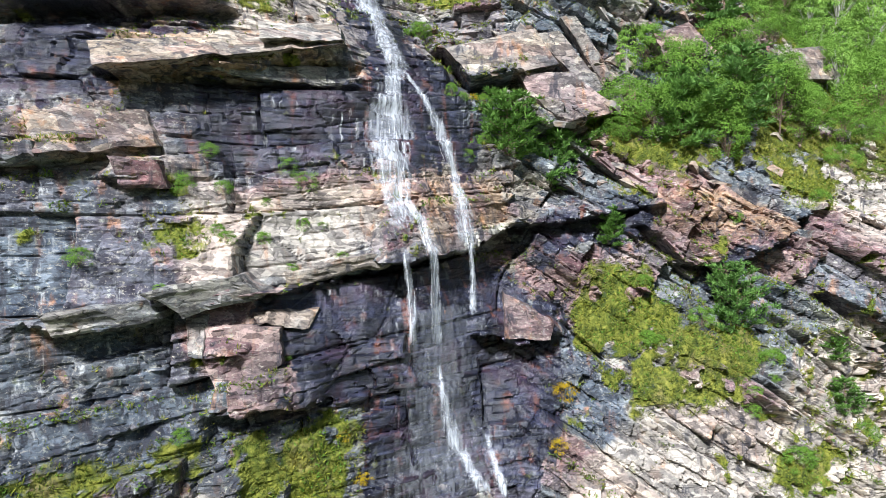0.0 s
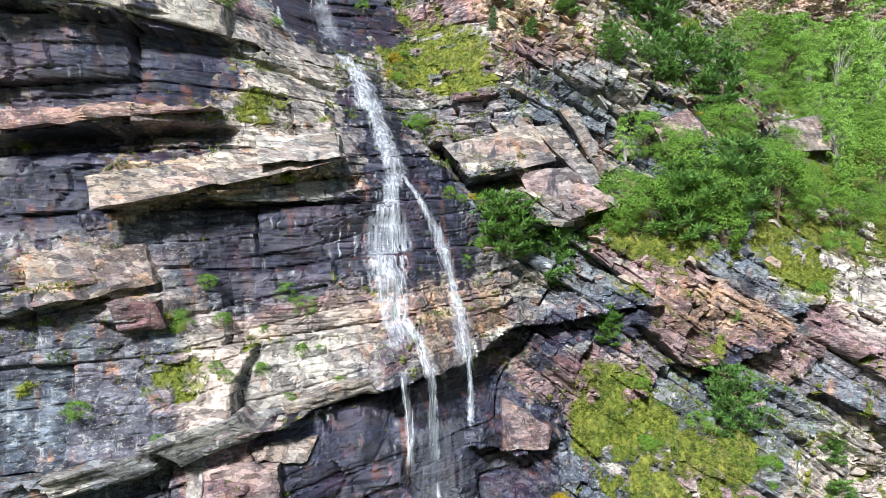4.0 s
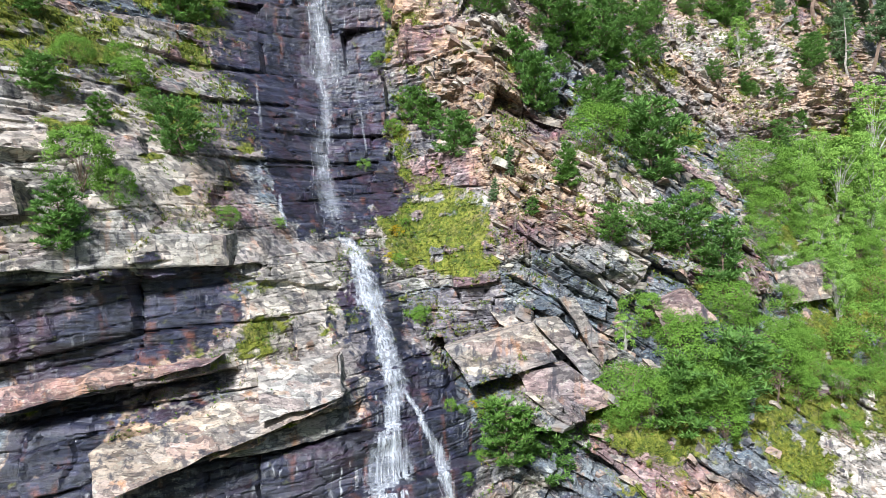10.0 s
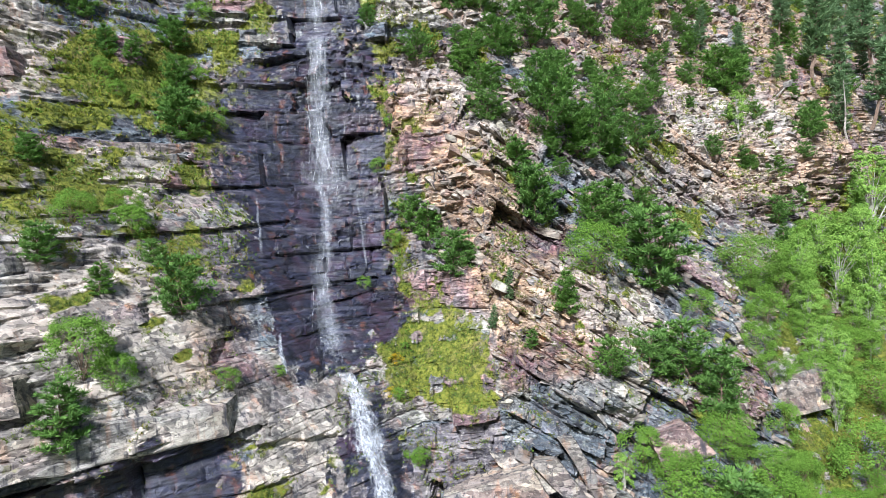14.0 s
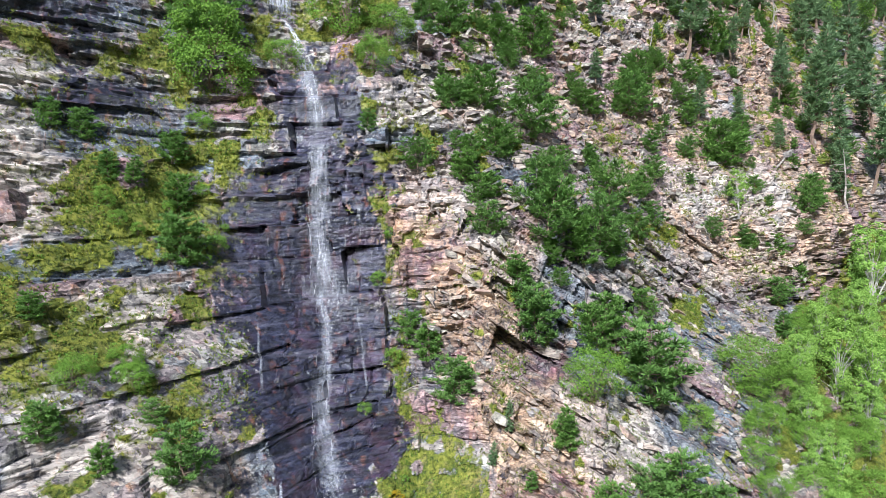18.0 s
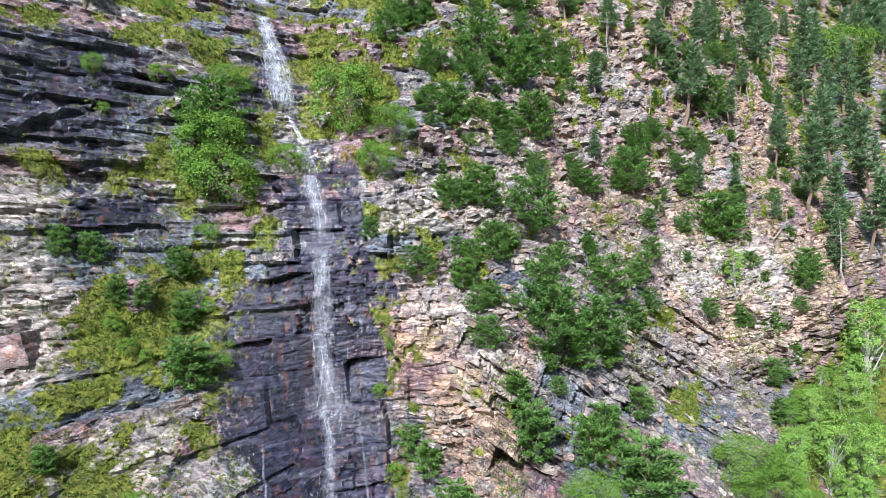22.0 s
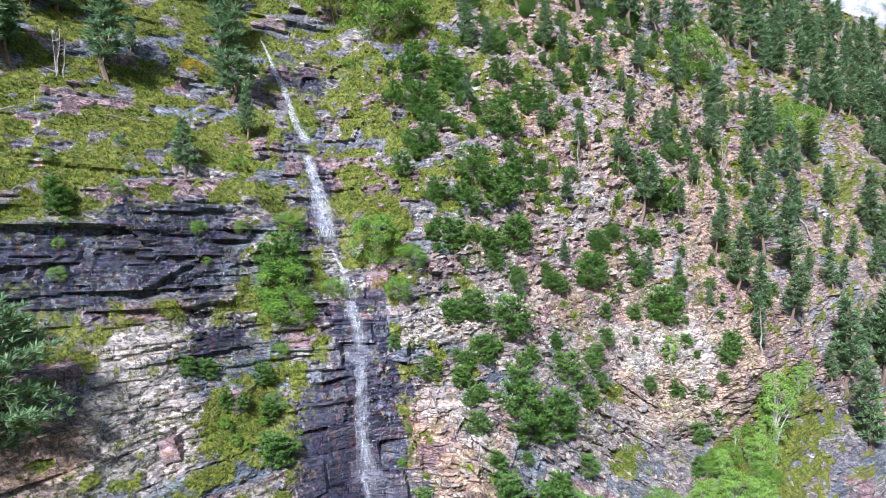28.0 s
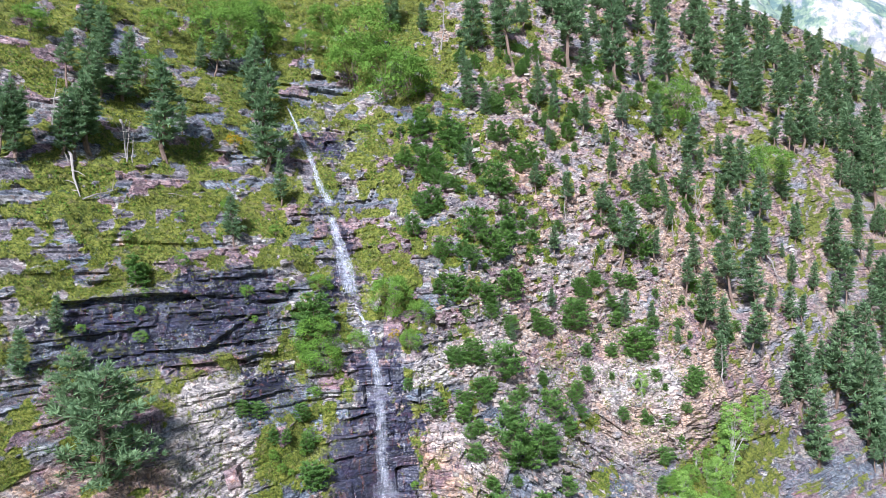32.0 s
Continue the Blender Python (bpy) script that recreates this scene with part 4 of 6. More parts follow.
def rock_material():
    k = Net("bedded rock")
    wet, moss, pale, warm = k.attribute("patches")
    tone, band, hue, cool = k.attribute("beds")
    here = k.coords()
    big = k.noise(here, 0.22, 4)
    mid = k.noise(here, 1.1, 6, 0.65)
    fine = k.noise(k.coords((0.7, 0.8, 1.4), (0, 8, 0)), 3.0, 9, 0.75, 0.6)
    grit = k.noise(here, 16, 5, 0.75)
    grain = k.noise(k.coords((0.8, 0.9, 1.4), (0, 8, 0)), 7.5, 6, 0.7, 0.5)
    # broken faces: two sizes of angular facets, flattened along the beds
    bent = k.n.new("ShaderNodeVectorMath")
    bent.operation = "MULTIPLY_ADD"
    wob = k.n.new("ShaderNodeTexNoise")
    wob.inputs["Scale"].default_value, wob.inputs["Detail"].default_value = 0.9, 4
    k.l.new(here, wob.inputs["Vector"])
    k.l.new(wob.outputs["Color"], bent.inputs[0])
    bent.inputs[1].default_value = (0.9, 0.9, 0.9)
    k.l.new(here, bent.inputs[2])

    def facets(scale):
        m = k.n.new("ShaderNodeMapping")
        m.inputs["Scale"].default_value, m.inputs["Rotation"].default_value = (0.42, 0.7, 1.25), (0, radians(8), 0)
        k.l.new(bent.outputs[0], m.inputs["Vector"])
        s = k.n.new("ShaderNodeSeparateColor")
        k.l.new(k.voronoi(m.outputs[0], scale, "F1"), s.inputs[0])
        return s.outputs

    large, small = facets(1.35), facets(4.6)
    # dry rock: each block is slate, grey, tan, maroon or cream
    kinds = k.n.new("ShaderNodeValToRGB")
    kinds.color_ramp.interpolation = "CONSTANT"
    shades = ((0.0, (0.12, 0.145, 0.17)), (0.2, (0.25, 0.245, 0.235)), (0.38, (0.38, 0.325, 0.26)), (0.52, (0.17, 0.095, 0.105)), (0.62, (0.47, 0.45, 0.395)), (0.76, (0.31, 0.25, 0.24)), (0.9, (0.07, 0.072, 0.08)))
    while len(kinds.color_ramp.elements) < len(shades):
        kinds.color_ramp.elements.new(0.5)
    for e, (at_value, shade) in zip(kinds.color_ramp.elements, shades):
        e.position, e.color = at_value, (*shade, 1)
    k.l.new(large[1], kinds.inputs[0])
    col = k.mix(k.ramp(tone, 0.28, 0.72), (0.07, 0.076, 0.095), (0.355, 0.325, 0.31))
    col = k.mix(0.5, col, kinds.outputs[0])
    col = k.mix(k.ramp(hue, 0.33, 0.34, 0.65, 0.0), col, (0.11, 0.145, 0.19))
    col = k.mix(k.ramp(hue, 0.74, 0.75, 0, 0.6), col, (0.2, 0.085, 0.105))
    col = k.mix(k.ramp(band, 0.58, 0.7, 0, 0.4), col, (0.21, 0.14, 0.14))
    col = k.mix(k.ramp(big, 0.54, 0.66, 0, 0.5), col, (0.15, 0.18, 0.20))
    col = k.mix(k.ramp(pale, 0, 1, 0, 0.62), col, (0.56, 0.485, 0.42))
    ruddy = k.mix(k.ramp(big, 0.5, 0.6), (0.37, 0.24, 0.15), (0.16, 0.07, 0.085))
    col = k.mix(k.math("MULTIPLY", warm, k.ramp(mid, 0.3, 0.55, 0.2, 0.8)), col, ruddy)
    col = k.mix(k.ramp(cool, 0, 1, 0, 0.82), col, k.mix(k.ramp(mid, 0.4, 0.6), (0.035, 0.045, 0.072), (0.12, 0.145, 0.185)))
    col = k.mix(k.ramp(fine, 0.56, 0.66, 0, 0.5), col, (0.52, 0.50, 0.45))
    col = k.mix(k.math("MULTIPLY", k.ramp(fine, 0.46, 0.35, 0, 0.75), k.ramp(pale, 0, 1, 1.0, 0.45)), col, (0.04, 0.038, 0.045))
    stain = k.noise(k.coords((1.8, 1.8, 0.15)), 1.0, 5, 0.6)
    col = k.mix(k.math("MULTIPLY", k.ramp(stain, 0.58, 0.68, 0, 0.45), k.ramp(big, 0.35, 0.5)), col, (0.36, 0.17, 0.10))
    rust = k.noise(k.coords((1.4, 1.4, 0.4)), 0.9, 5, 0.6)
    col = k.mix(k.ramp(rust, 0.6, 0.7, 0, 0.6), col, (0.33, 0.145, 0.055))
    lichen = k.noise(here, 2.4, 7, 0.75)
    col = k.mix(k.ramp(lichen, 0.6, 0.66, 0, 0.45), col, (0.46, 0.48, 0.40))
    col = k.mix(1.0, col, k.mix(large[0], (0.58, 0.585, 0.61), (1.26, 1.25, 1.23)), "MULTIPLY")
    col = k.mix(1.0, col, k.mix(small[0], (0.46, 0.46, 0.48), (1.48, 1.48, 1.46)), "MULTIPLY")
    col = k.mix(k.ramp(grain, 0.56, 0.66, 0, 0.5), col, (0.58, 0.53, 0.45))
    col = k.mix(k.math("MULTIPLY", k.ramp(grain, 0.45, 0.35, 0, 0.65), k.ramp(pale, 0, 1, 1.0, 0.45)), col, (0.045, 0.042, 0.048))
    # hair cracks along the beds and steep joints across them
    along = k.math("ABSOLUTE", k.math("SUBTRACT", k.noise(k.coords((0.22, 0.4, 1.9), (0, 8, 0)), 1.3, 2, 0.5, 0.0), 0.5))
    across = k.math("ABSOLUTE", k.math("SUBTRACT", k.noise(k.coords((1.5, 1.2, 0.4), (0, -14, 0)), 0.9, 2, 0.45, 0.0), 0.5))
    crack = k.math("MINIMUM", along, k.math("ADD", across, k.ramp(mid, 0.4, 0.6, 0.02, 0.0)))
    col = k.mix(k.ramp(crack, 0.001, 0.007, 0.8, 0.0), col, (0.02, 0.019, 0.021))
    # seeping water darkens the stone; lime runs down it in pale streaks
    seep = k.math("ADD", k.ramp(mid, 0.3, 0.7, -0.45, 0.45), k.ramp(k.noise(k.coords((1.6, 1.6, 0.2)), 1.2, 5, 0.6), 0.3, 0.7, -0.4, 0.4))
    damp = k.ramp(k.math("ADD", wet, k.math("MULTIPLY", seep, k.ramp(wet, 0.0, 0.2))), 0.3, 0.6)
    slick = k.mix(k.ramp(fine, 0.42, 0.64), (0.006, 0.0068, 0.014), (0.04, 0.045, 0.08))
    slick = k.mix(k.ramp(stain, 0.56, 0.68, 0, 0.7), slick, (0.15, 0.055, 0.032))
    thin_beds = k.noise(k.coords((0.12, 0.3, 3.4), (0, 6, 0)), 1.6, 5, 0.6)
    slick = k.mix(k.ramp(thin_beds, 0.56, 0.64, 0, 0.6), slick, (0.072, 0.075, 0.105))
    thick_beds = k.noise(k.coords((0.05, 0.12, 1.0), (0, 4, 0)), 1.3, 5, 0.65)
    slick = k.mix(k.ramp(thick_beds, 0.57, 0.62, 0, 0.55), slick, (0.09, 0.085, 0.11))
    slick = k.mix(k.ramp(thin_beds, 0.46, 0.38, 0, 0.8), slick, (0.004, 0.004, 0.006))
    slick = k.mix(k.ramp(k.noise(here, 0.5, 4), 0.52, 0.66, 0, 0.45), slick, (0.06, 0.03, 0.05))
    slick = k.mix(1.0, slick, k.mix(large[0], (0.6, 0.6, 0.62), (1.5, 1.45, 1.5)), "MULTIPLY")
    col = k.mix(k.ramp(damp, 0.15, 0.8), col, slick)
    runs = k.noise(k.coords((2.6, 2.6, 0.16)), 1.5, 6, 0.65)
    streak = k.math("MULTIPLY", k.ramp(runs, 0.58, 0.68), k.ramp(k.noise(here, 0.35, 3), 0.45, 0.6))
    col = k.mix(k.math("MULTIPLY", streak, k.math("ADD", k.math("MULTIPLY", wet, 0.4), k.ramp(cool, 0, 1, 0.12, 0.9))), col, (0.45, 0.46, 0.48))
    drips = k.noise(k.coords((2.0, 2.0, 0.13)), 1.3, 6, 0.65)
    col = k.mix(k.math("MULTIPLY", k.ramp(drips, 0.53, 0.62, 0, 0.85), k.ramp(k.noise(here, 0.3, 2), 0.42, 0.54)), col, (0.045, 0.045, 0.06))
    # moss and short turf
    turf = k.mix(k.ramp(mid, 0.35, 0.65), (0.04, 0.066, 0.012), (0.19, 0.2, 0.035))
    turf = k.mix(k.ramp(k.noise(here, 0.8, 3), 0.55, 0.7, 0, 0.6), turf, (0.20, 0.15, 0.08))
    tuft = k.noise(k.coords((1, 1, 0.6)), 4.5, 6, 0.7)
    turf = k.mix(k.ramp(tuft, 0.5, 0.38, 0, 0.9), turf, (0.025, 0.042, 0.012))
    turf = k.mix(k.ramp(tuft, 0.54, 0.64, 0, 0.6), turf, (0.28, 0.27, 0.06))
    col = k.mix(k.ramp(k.math("ADD", moss, k.ramp(mid, 0.3, 0.7, -0.6, 0.4)), 0.25, 0.6), col, turf)
    k.put(k.bsdf.inputs["Base Color"], col)
    k.put(k.bsdf.inputs["Roughness"], k.ramp(damp, 0.1, 0.8, 0.85, 0.28))
    k.put(k.bsdf.inputs["Specular IOR Level"], k.ramp(damp, 0.1, 0.8, 0.15, 0.6))
    low = k.bump(large[2], 0.8, 0.34)
    low = k.bump(small[2], 0.8, 0.14, low)
    low = k.bump(fine, 0.5, 0.18, low)
    low = k.bump(grain, 0.5, 0.08, low)
    low = k.bump(k.ramp(crack, 0.0, 0.012), 0.4, 0.04, low)
    k.put(k.bsdf.inputs["Normal"], k.bump(grit, 0.4, 0.03, low))
    return k.mat


def stone_material():
    k = Net("loose stone")
    mid, fine = k.noise(k.coords(), 1.6, 6, 0.65), k.noise(k.coords((0.5, 0.8, 2.5), (0, 8, 0)), 3.4, 7, 0.7)
    who = k.math("FRACT", k.math("ADD", k.island(), k.chance()))
    col = k.mix(k.ramp(who, 0.0, 0.6), (0.10, 0.085, 0.084), (0.34, 0.285, 0.245))
    col = k.mix(k.ramp(who, 0.62, 0.66, 0, 0.75), col, (0.27, 0.165, 0.13))
    col = k.mix(k.ramp(who, 0.78, 0.8, 0, 0.8), col, (0.20, 0.20, 0.205))
    col = k.mix(k.ramp(who, 0.9, 0.92, 0, 0.8), col, (0.36, 0.335, 0.28))
    col = k.mix(k.ramp(mid, 0.5, 0.66, 0, 0.6), col, (0.42, 0.395, 0.335))
    col = k.mix(k.ramp(fine, 0.5, 0.36, 0, 0.7), col, (0.07, 0.065, 0.068))
    col = k.mix(k.ramp(k.noise(k.coords(), 0.7, 4), 0.55, 0.65, 0, 0.5), col, (0.30, 0.19, 0.12))
    chip = k.n.new("ShaderNodeSeparateColor")
    k.l.new(k.voronoi(k.coords((0.7, 0.8, 1.4), (0, 20, 0)), 5.0, "F1"), chip.inputs[0])
    col = k.mix(1.0, col, k.mix(chip.outputs[0], (0.6, 0.6, 0.62), (1.3, 1.3, 1.28)), "MULTIPLY")
    k.put(k.bsdf.inputs["Base Color"], col)
    k.bsdf.inputs["Roughness"].default_value = 0.88
    k.bsdf.inputs["Specular IOR Level"].default_value = 0.15
    k.put(k.bsdf.inputs["Normal"], k.bump(fine, 0.5, 0.06, k.bump(chip.outputs[2], 0.6, 0.1)))
    return k.mat


def leaf_material(name, dark, light, odd, glow=0.35):
    k = Net(name)
    who, tree = k.island(), k.chance()
    col = k.mix(who, dark, light)
    col = k.mix(k.ramp(tree, 0.0, 1.0, 0.0, 0.5), col, odd)
    col = k.mix(k.ramp(k.noise(k.coords(), 0.9, 3), 0.4, 0.65, 0, 0.45), col, light)
    k.put(k.bsdf.inputs["Base Color"], col)
    k.bsdf.inputs["Roughness"].default_value = 0.65
    k.bsdf.inputs["Specular IOR Level"].default_value = 0.15
    tr = k.n.new("ShaderNodeBsdfTranslucent")
    k.put(tr.inputs["Color"], col)
    mx = k.n.new("ShaderNodeMixShader")
    mx.inputs[0].default_value = glow
    k.l.new(k.bsdf.outputs[0], mx.inputs[1])
    k.l.new(tr.outputs[0], mx.inputs[2])
    k.l.new(mx.outputs[0], k.n["Material Output"].inputs["Surface"])
    return k.mat


def grass_material():
    """Short mountain turf: green, olive and straw in drifts."""
    k = Net("mountain grass")
    here, who = k.coords(), k.island()
    col = k.mix(who, (0.06, 0.10, 0.012), (0.31, 0.31, 0.045))
    col = k.mix(k.ramp(k.noise(here, 0.55, 4), 0.45, 0.6, 0, 0.75), col, k.mix(who, (0.045, 0.085, 0.015), (0.12, 0.2, 0.03)))
    col = k.mix(k.ramp(k.noise(here, 0.9, 5), 0.54, 0.66, 0, 0.7), col, k.mix(who, (0.2, 0.15, 0.03), (0.4, 0.34, 0.08)))
    col = k.mix(k.ramp(k.noise(here, 0.16, 5, 0.65), 0.46, 0.6, 0, 0.7), col, k.mix(who, (0.05, 0.075, 0.02), (0.17, 0.15, 0.055)))
    col = k.mix(k.ramp(k.noise(here, 0.11, 5, 0.65, 0.5), 0.55, 0.66, 0, 0.6), col, k.mix(who, (0.04, 0.11, 0.012), (0.13, 0.26, 0.03)))
    col = k.mix(k.ramp(k.noise(here, 3.2, 4), 0.53, 0.63, 0, 0.45), col, (0.03, 0.055, 0.012))
    k.put(k.bsdf.inputs["Base Color"], col)
    k.bsdf.inputs["Roughness"].default_value = 0.75
    k.bsdf.inputs["Specular IOR Level"].default_value = 0.1
    return k.mat


def bark_material(name, dark, light):
    k = Net(name)
    v = k.noise(k.coords((3, 3, 0.7)), 5, 6, 0.7)
    k.put(k.bsdf.inputs["Base Color"], k.mix(k.ramp(v, 0.35, 0.65), dark, light))
    k.bsdf.inputs["Roughness"].default_value = 0.9
    k.put(k.bsdf.inputs["Normal"], k.bump(v, 0.6, 0.03))
    return k.mat


def water_material(name, low, high, most):
    """Falling water: froth in upright threads, clear between them."""
    k = Net(name)
    runs = k.noise(k.coords((1, 1, 0.09)), 7.0, 6, 0.6, 0.2)
    puff = k.noise(k.coords((1, 1, 0.5)), 1.6, 4, 0.6)
    k.bsdf.inputs["Base Color"].default_value = (0.78, 0.82, 0.92, 1)
    k.bsdf.inputs["Roughness"].default_value = 0.5
    thin = k.attribute("thickness")[0]
    runs = k.math("ADD", runs, k.math("MULTIPLY", k.math("SUBTRACT", thin, 0.6), 0.35))
    k.put(k.bsdf.inputs["Alpha"], k.math("MULTIPLY", k.math("MULTIPLY", k.ramp(runs, low, high, 0.0, most), k.ramp(puff, 0.3, 0.6, 0.4, 1.0)), k.ramp(thin, 0.0, 0.5)))
    return k.mat


def froth_material():
    k = Net("white falling water")
    k.put(k.bsdf.inputs["Base Color"], k.mix(k.noise(k.coords((1, 1, 0.3)), 4, 4), (0.62, 0.66, 0.76), (0.95, 0.95, 0.97)))
    k.bsdf.inputs["Roughness"].default_value = 0.4
    k.put(k.bsdf.inputs["Alpha"], k.ramp(k.noise(k.coords((1, 1, 0.12)), 3.5, 4), 0.38, 0.68, 0.06, 0.66))
    return k.mat


ROCK = rock_material()
STONE = stone_material()
NEEDLES = leaf_material("pine needles", (0.07, 0.14, 0.065), (0.25, 0.37, 0.18), (0.16, 0.265, 0.15), 0.42)
SCRUB = leaf_material("scrub pine needles", (0.04, 0.11, 0.024), (0.2, 0.36, 0.08), (0.12, 0.23, 0.08), 0.35)
LEAVES = leaf_material("bush leaves", (0.03, 0.085, 0.012), (0.2, 0.36, 0.055), (0.13, 0.23, 0.045), 0.3)
BIRCH_LEAVES = leaf_material("birch leaves", (0.065, 0.165, 0.03), (0.34, 0.52, 0.115), (0.21, 0.38, 0.09), 0.4)
GRASS = grass_material()
GOLD = leaf_material("yellow autumn leaves", (0.20, 0.15, 0.01), (0.55, 0.44, 0.03), (0.42, 0.24, 0.02), 0.4)
BARK = bark_material("pine bark", (0.07, 0.05, 0.04), (0.24, 0.16, 0.12))
PALE_BARK = bark_material("pale birch bark", (0.16, 0.15, 0.13), (0.5, 0.48, 0.43))
GREY_WOOD = bark_material("weathered dead wood", (0.14, 0.125, 0.11), (0.38, 0.345, 0.31))
FROTH = froth_material()
VEIL = water_material("veil of falling water", 0.4, 0.84, 0.72)
FULL_VEIL = water_material("full veil of falling water", 0.4, 0.9, 0.36)
FILM = water_material("thin water film", 0.42, 0.95, 0.24)


# ---- mesh helpers ----
def mesh_from(name, verts, faces, material, smooth_faces=False):
    """A mesh from arrays: verts n x 3, faces m x 3 or m x 4."""
    me = bpy.data.meshes.new(name)
    verts, faces = np.asarray(verts, np.float32), np.asarray(faces, np.int32)
    me.vertices.add(len(verts))
    me.vertices.foreach_set("co", verts.ravel())
    n, w = faces.shape
    me.loops.add(n * w)
    me.loops.foreach_set("vertex_index", faces.ravel())
    me.polygons.add(n)
    me.polygons.foreach_set("loop_start", np.arange(0, n * w, w, dtype=np.int32))
    me.polygons.foreach_set("use_smooth", np.full(n, smooth_faces))
    me.materials.append(material)
    me.update(calc_edges=True)
    return me


def part(name, me, parent, label=""):
    ob = new(name, me)
    ob.parent = parent
    if label:
        tagged(ob, label)
    return ob


class Pile:
    """Gathers vertices and quads."""

    def __init__(self):
        self.v, self.f, self.n = [], [], 0

    def add(self, verts, faces):
        verts, faces = np.asarray(verts, float).reshape(-1, 3), np.asarray(faces, int)
        self.v.append(verts)
        self.f.append(faces + self.n)
        self.n += len(verts)

    def mesh(self, name, material, smooth_faces=False):
        return mesh_from(name, np.concatenate(self.v), np.concatenate(self.f), material, smooth_faces)


def tube(pile, points, radii, sides=6):
    """A tapered limb along points."""
    points = [Vector(p) for p in points]
    rings = []
    for i, p in enumerate(points):
        way = (points[min(i + 1, len(points) - 1)] - points[max(i - 1, 0)]).normalized()
        one = way.orthogonal().normalized()
        two = way.cross(one)
        rings += [p + radii[i] * (math.cos(a) * one + math.sin(a) * two) for a in (2 * math.pi * j / sides for j in range(sides))]
    faces = [(i * sides + j, i * sides + (j + 1) % sides, (i + 1) * sides + (j + 1) % sides, (i + 1) * sides + j)
             for i in range(len(points) - 1) for j in range(sides)]
    pile.add([tuple(v) for v in rings], faces)


def sprays(rng, centres, count, length, width, outward, flat=0.0):
    """count thin blades fanning out round each centre, as quads."""
    c = np.repeat(np.asarray(centres, float), count, axis=0)
    o = np.repeat(np.asarray(outward, float), count, axis=0)
    n = len(c)
    d = rng.normal(size=(n, 3)) * (1, 1, 1 - flat) + o
    d /= np.linalg.norm(d, axis=1)[:, None] + 1e-6
    side = np.cross(d, rng.normal(size=(n, 3)))
    side /= np.linalg.norm(side, axis=1)[:, None] + 1e-6
    ln = (length * rng.uniform(0.6, 1.25, n))[:, None]
    wd = (width * rng.uniform(0.7, 1.3, n))[:, None]
    v = np.stack([c - side * wd * 0.3, c + d * ln * 0.55 - side * wd, c + d * ln, c + d * ln * 0.5 + side * wd], axis=1)
    return v.reshape(-1, 3), np.arange(4 * n).reshape(-1, 4)


def leaf_quads(rng, centres, normals, length, width, jitter=0.55):
    """One folded leaf cluster at each centre, facing roughly along its normal."""
    n = normals + jitter * rng.normal(size=normals.shape)
    n /= np.linalg.norm(n, axis=1)[:, None] + 1e-6
    t = np.cross(n, rng.normal(size=n.shape))
    t /= np.linalg.norm(t, axis=1)[:, None] + 1e-6
    s = np.cross(n, t)
    ln = (length * rng.uniform(0.55, 1.35, len(n)))[:, None]
    wd = (width * rng.uniform(0.6, 1.3, len(n)))[:, None]
    v = np.stack([centres - t * ln * 0.5, centres + s * wd * 0.5 - n * wd * 0.15, centres + t * ln * 0.5, centres - s * wd * 0.5 - n * wd * 0.15], axis=1)
    return v.reshape(-1, 3), np.arange(4 * len(n)).reshape(-1, 4)


def needle_quads(rng, centres, ways, count, length, width):
    """count bundles of needles at each centre, pointing along its way and lying face up."""
    c, w = np.repeat(np.asarray(centres), count, axis=0), np.repeat(np.asarray(ways), count, axis=0)
    t = w + rng.normal(size=c.shape) * (0.75, 0.75, 0.4)
    t /= np.linalg.norm(t, axis=1)[:, None] + 1e-6
    s = np.cross(t, np.array([0, 0, 1.0]) + 0.5 * rng.normal(size=c.shape))
    s /= np.linalg.norm(s, axis=1)[:, None] + 1e-6
    ln = (length * rng.uniform(0.6, 1.3, len(c)))[:, None]
    wd = (width * rng.uniform(0.6, 1.3, len(c)))[:, None]
    v = np.stack([c, c + t * ln * 0.5 - s * wd, c + t * ln, c + t * ln * 0.5 + s * wd], axis=1)
    return v.reshape(-1, 3), np.arange(4 * len(c)).reshape(-1, 4)


# ---- the hillside mesh ----
def build_cliff():
    zs, z = [], 1.0
    while z < 172:
        zs.append(z)
        z += 0.068 if z < 34 else 0.068 + 0.0042 * (z - 34)
    zs = np.array(zs)
    us = np.concatenate([np.arange(-1.7, -1.15, 0.03), np.arange(-1.15, 1.35, 0.0052), np.arange(1.35, 2.4, 0.02), np.arange(2.4, 7.0, 0.12)])
    u, z = np.meshgrid(us, zs)
    x = gully(z) + u * spread(z)
    x, z = x.ravel(), z.ravel()
    wet, moss, pale, warm = masks(x, z)
    d, tone, band, hue = relief(x, z, wet, moss)
    y = base_y(x, z) - d
    rows, cols = len(zs), len(us)
    i = np.arange(rows * cols).reshape(rows, cols)
    faces = np.stack([i[:-1, :-1], i[:-1, 1:], i[1:, 1:], i[1:, :-1]], axis=-1).reshape(-1, 4)
    me = mesh_from("cliff", np.stack([x, y, z], axis=1), faces, ROCK)
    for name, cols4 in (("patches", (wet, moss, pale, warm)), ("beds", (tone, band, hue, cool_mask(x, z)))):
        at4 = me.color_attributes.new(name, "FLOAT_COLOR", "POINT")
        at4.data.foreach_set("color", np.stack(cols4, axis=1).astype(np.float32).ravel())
    return tagged(new("cliff", me), "steep bedded rock hillside with ledges, seeps and turf", "cliff", kind="structure")


cliff = build_cliff()

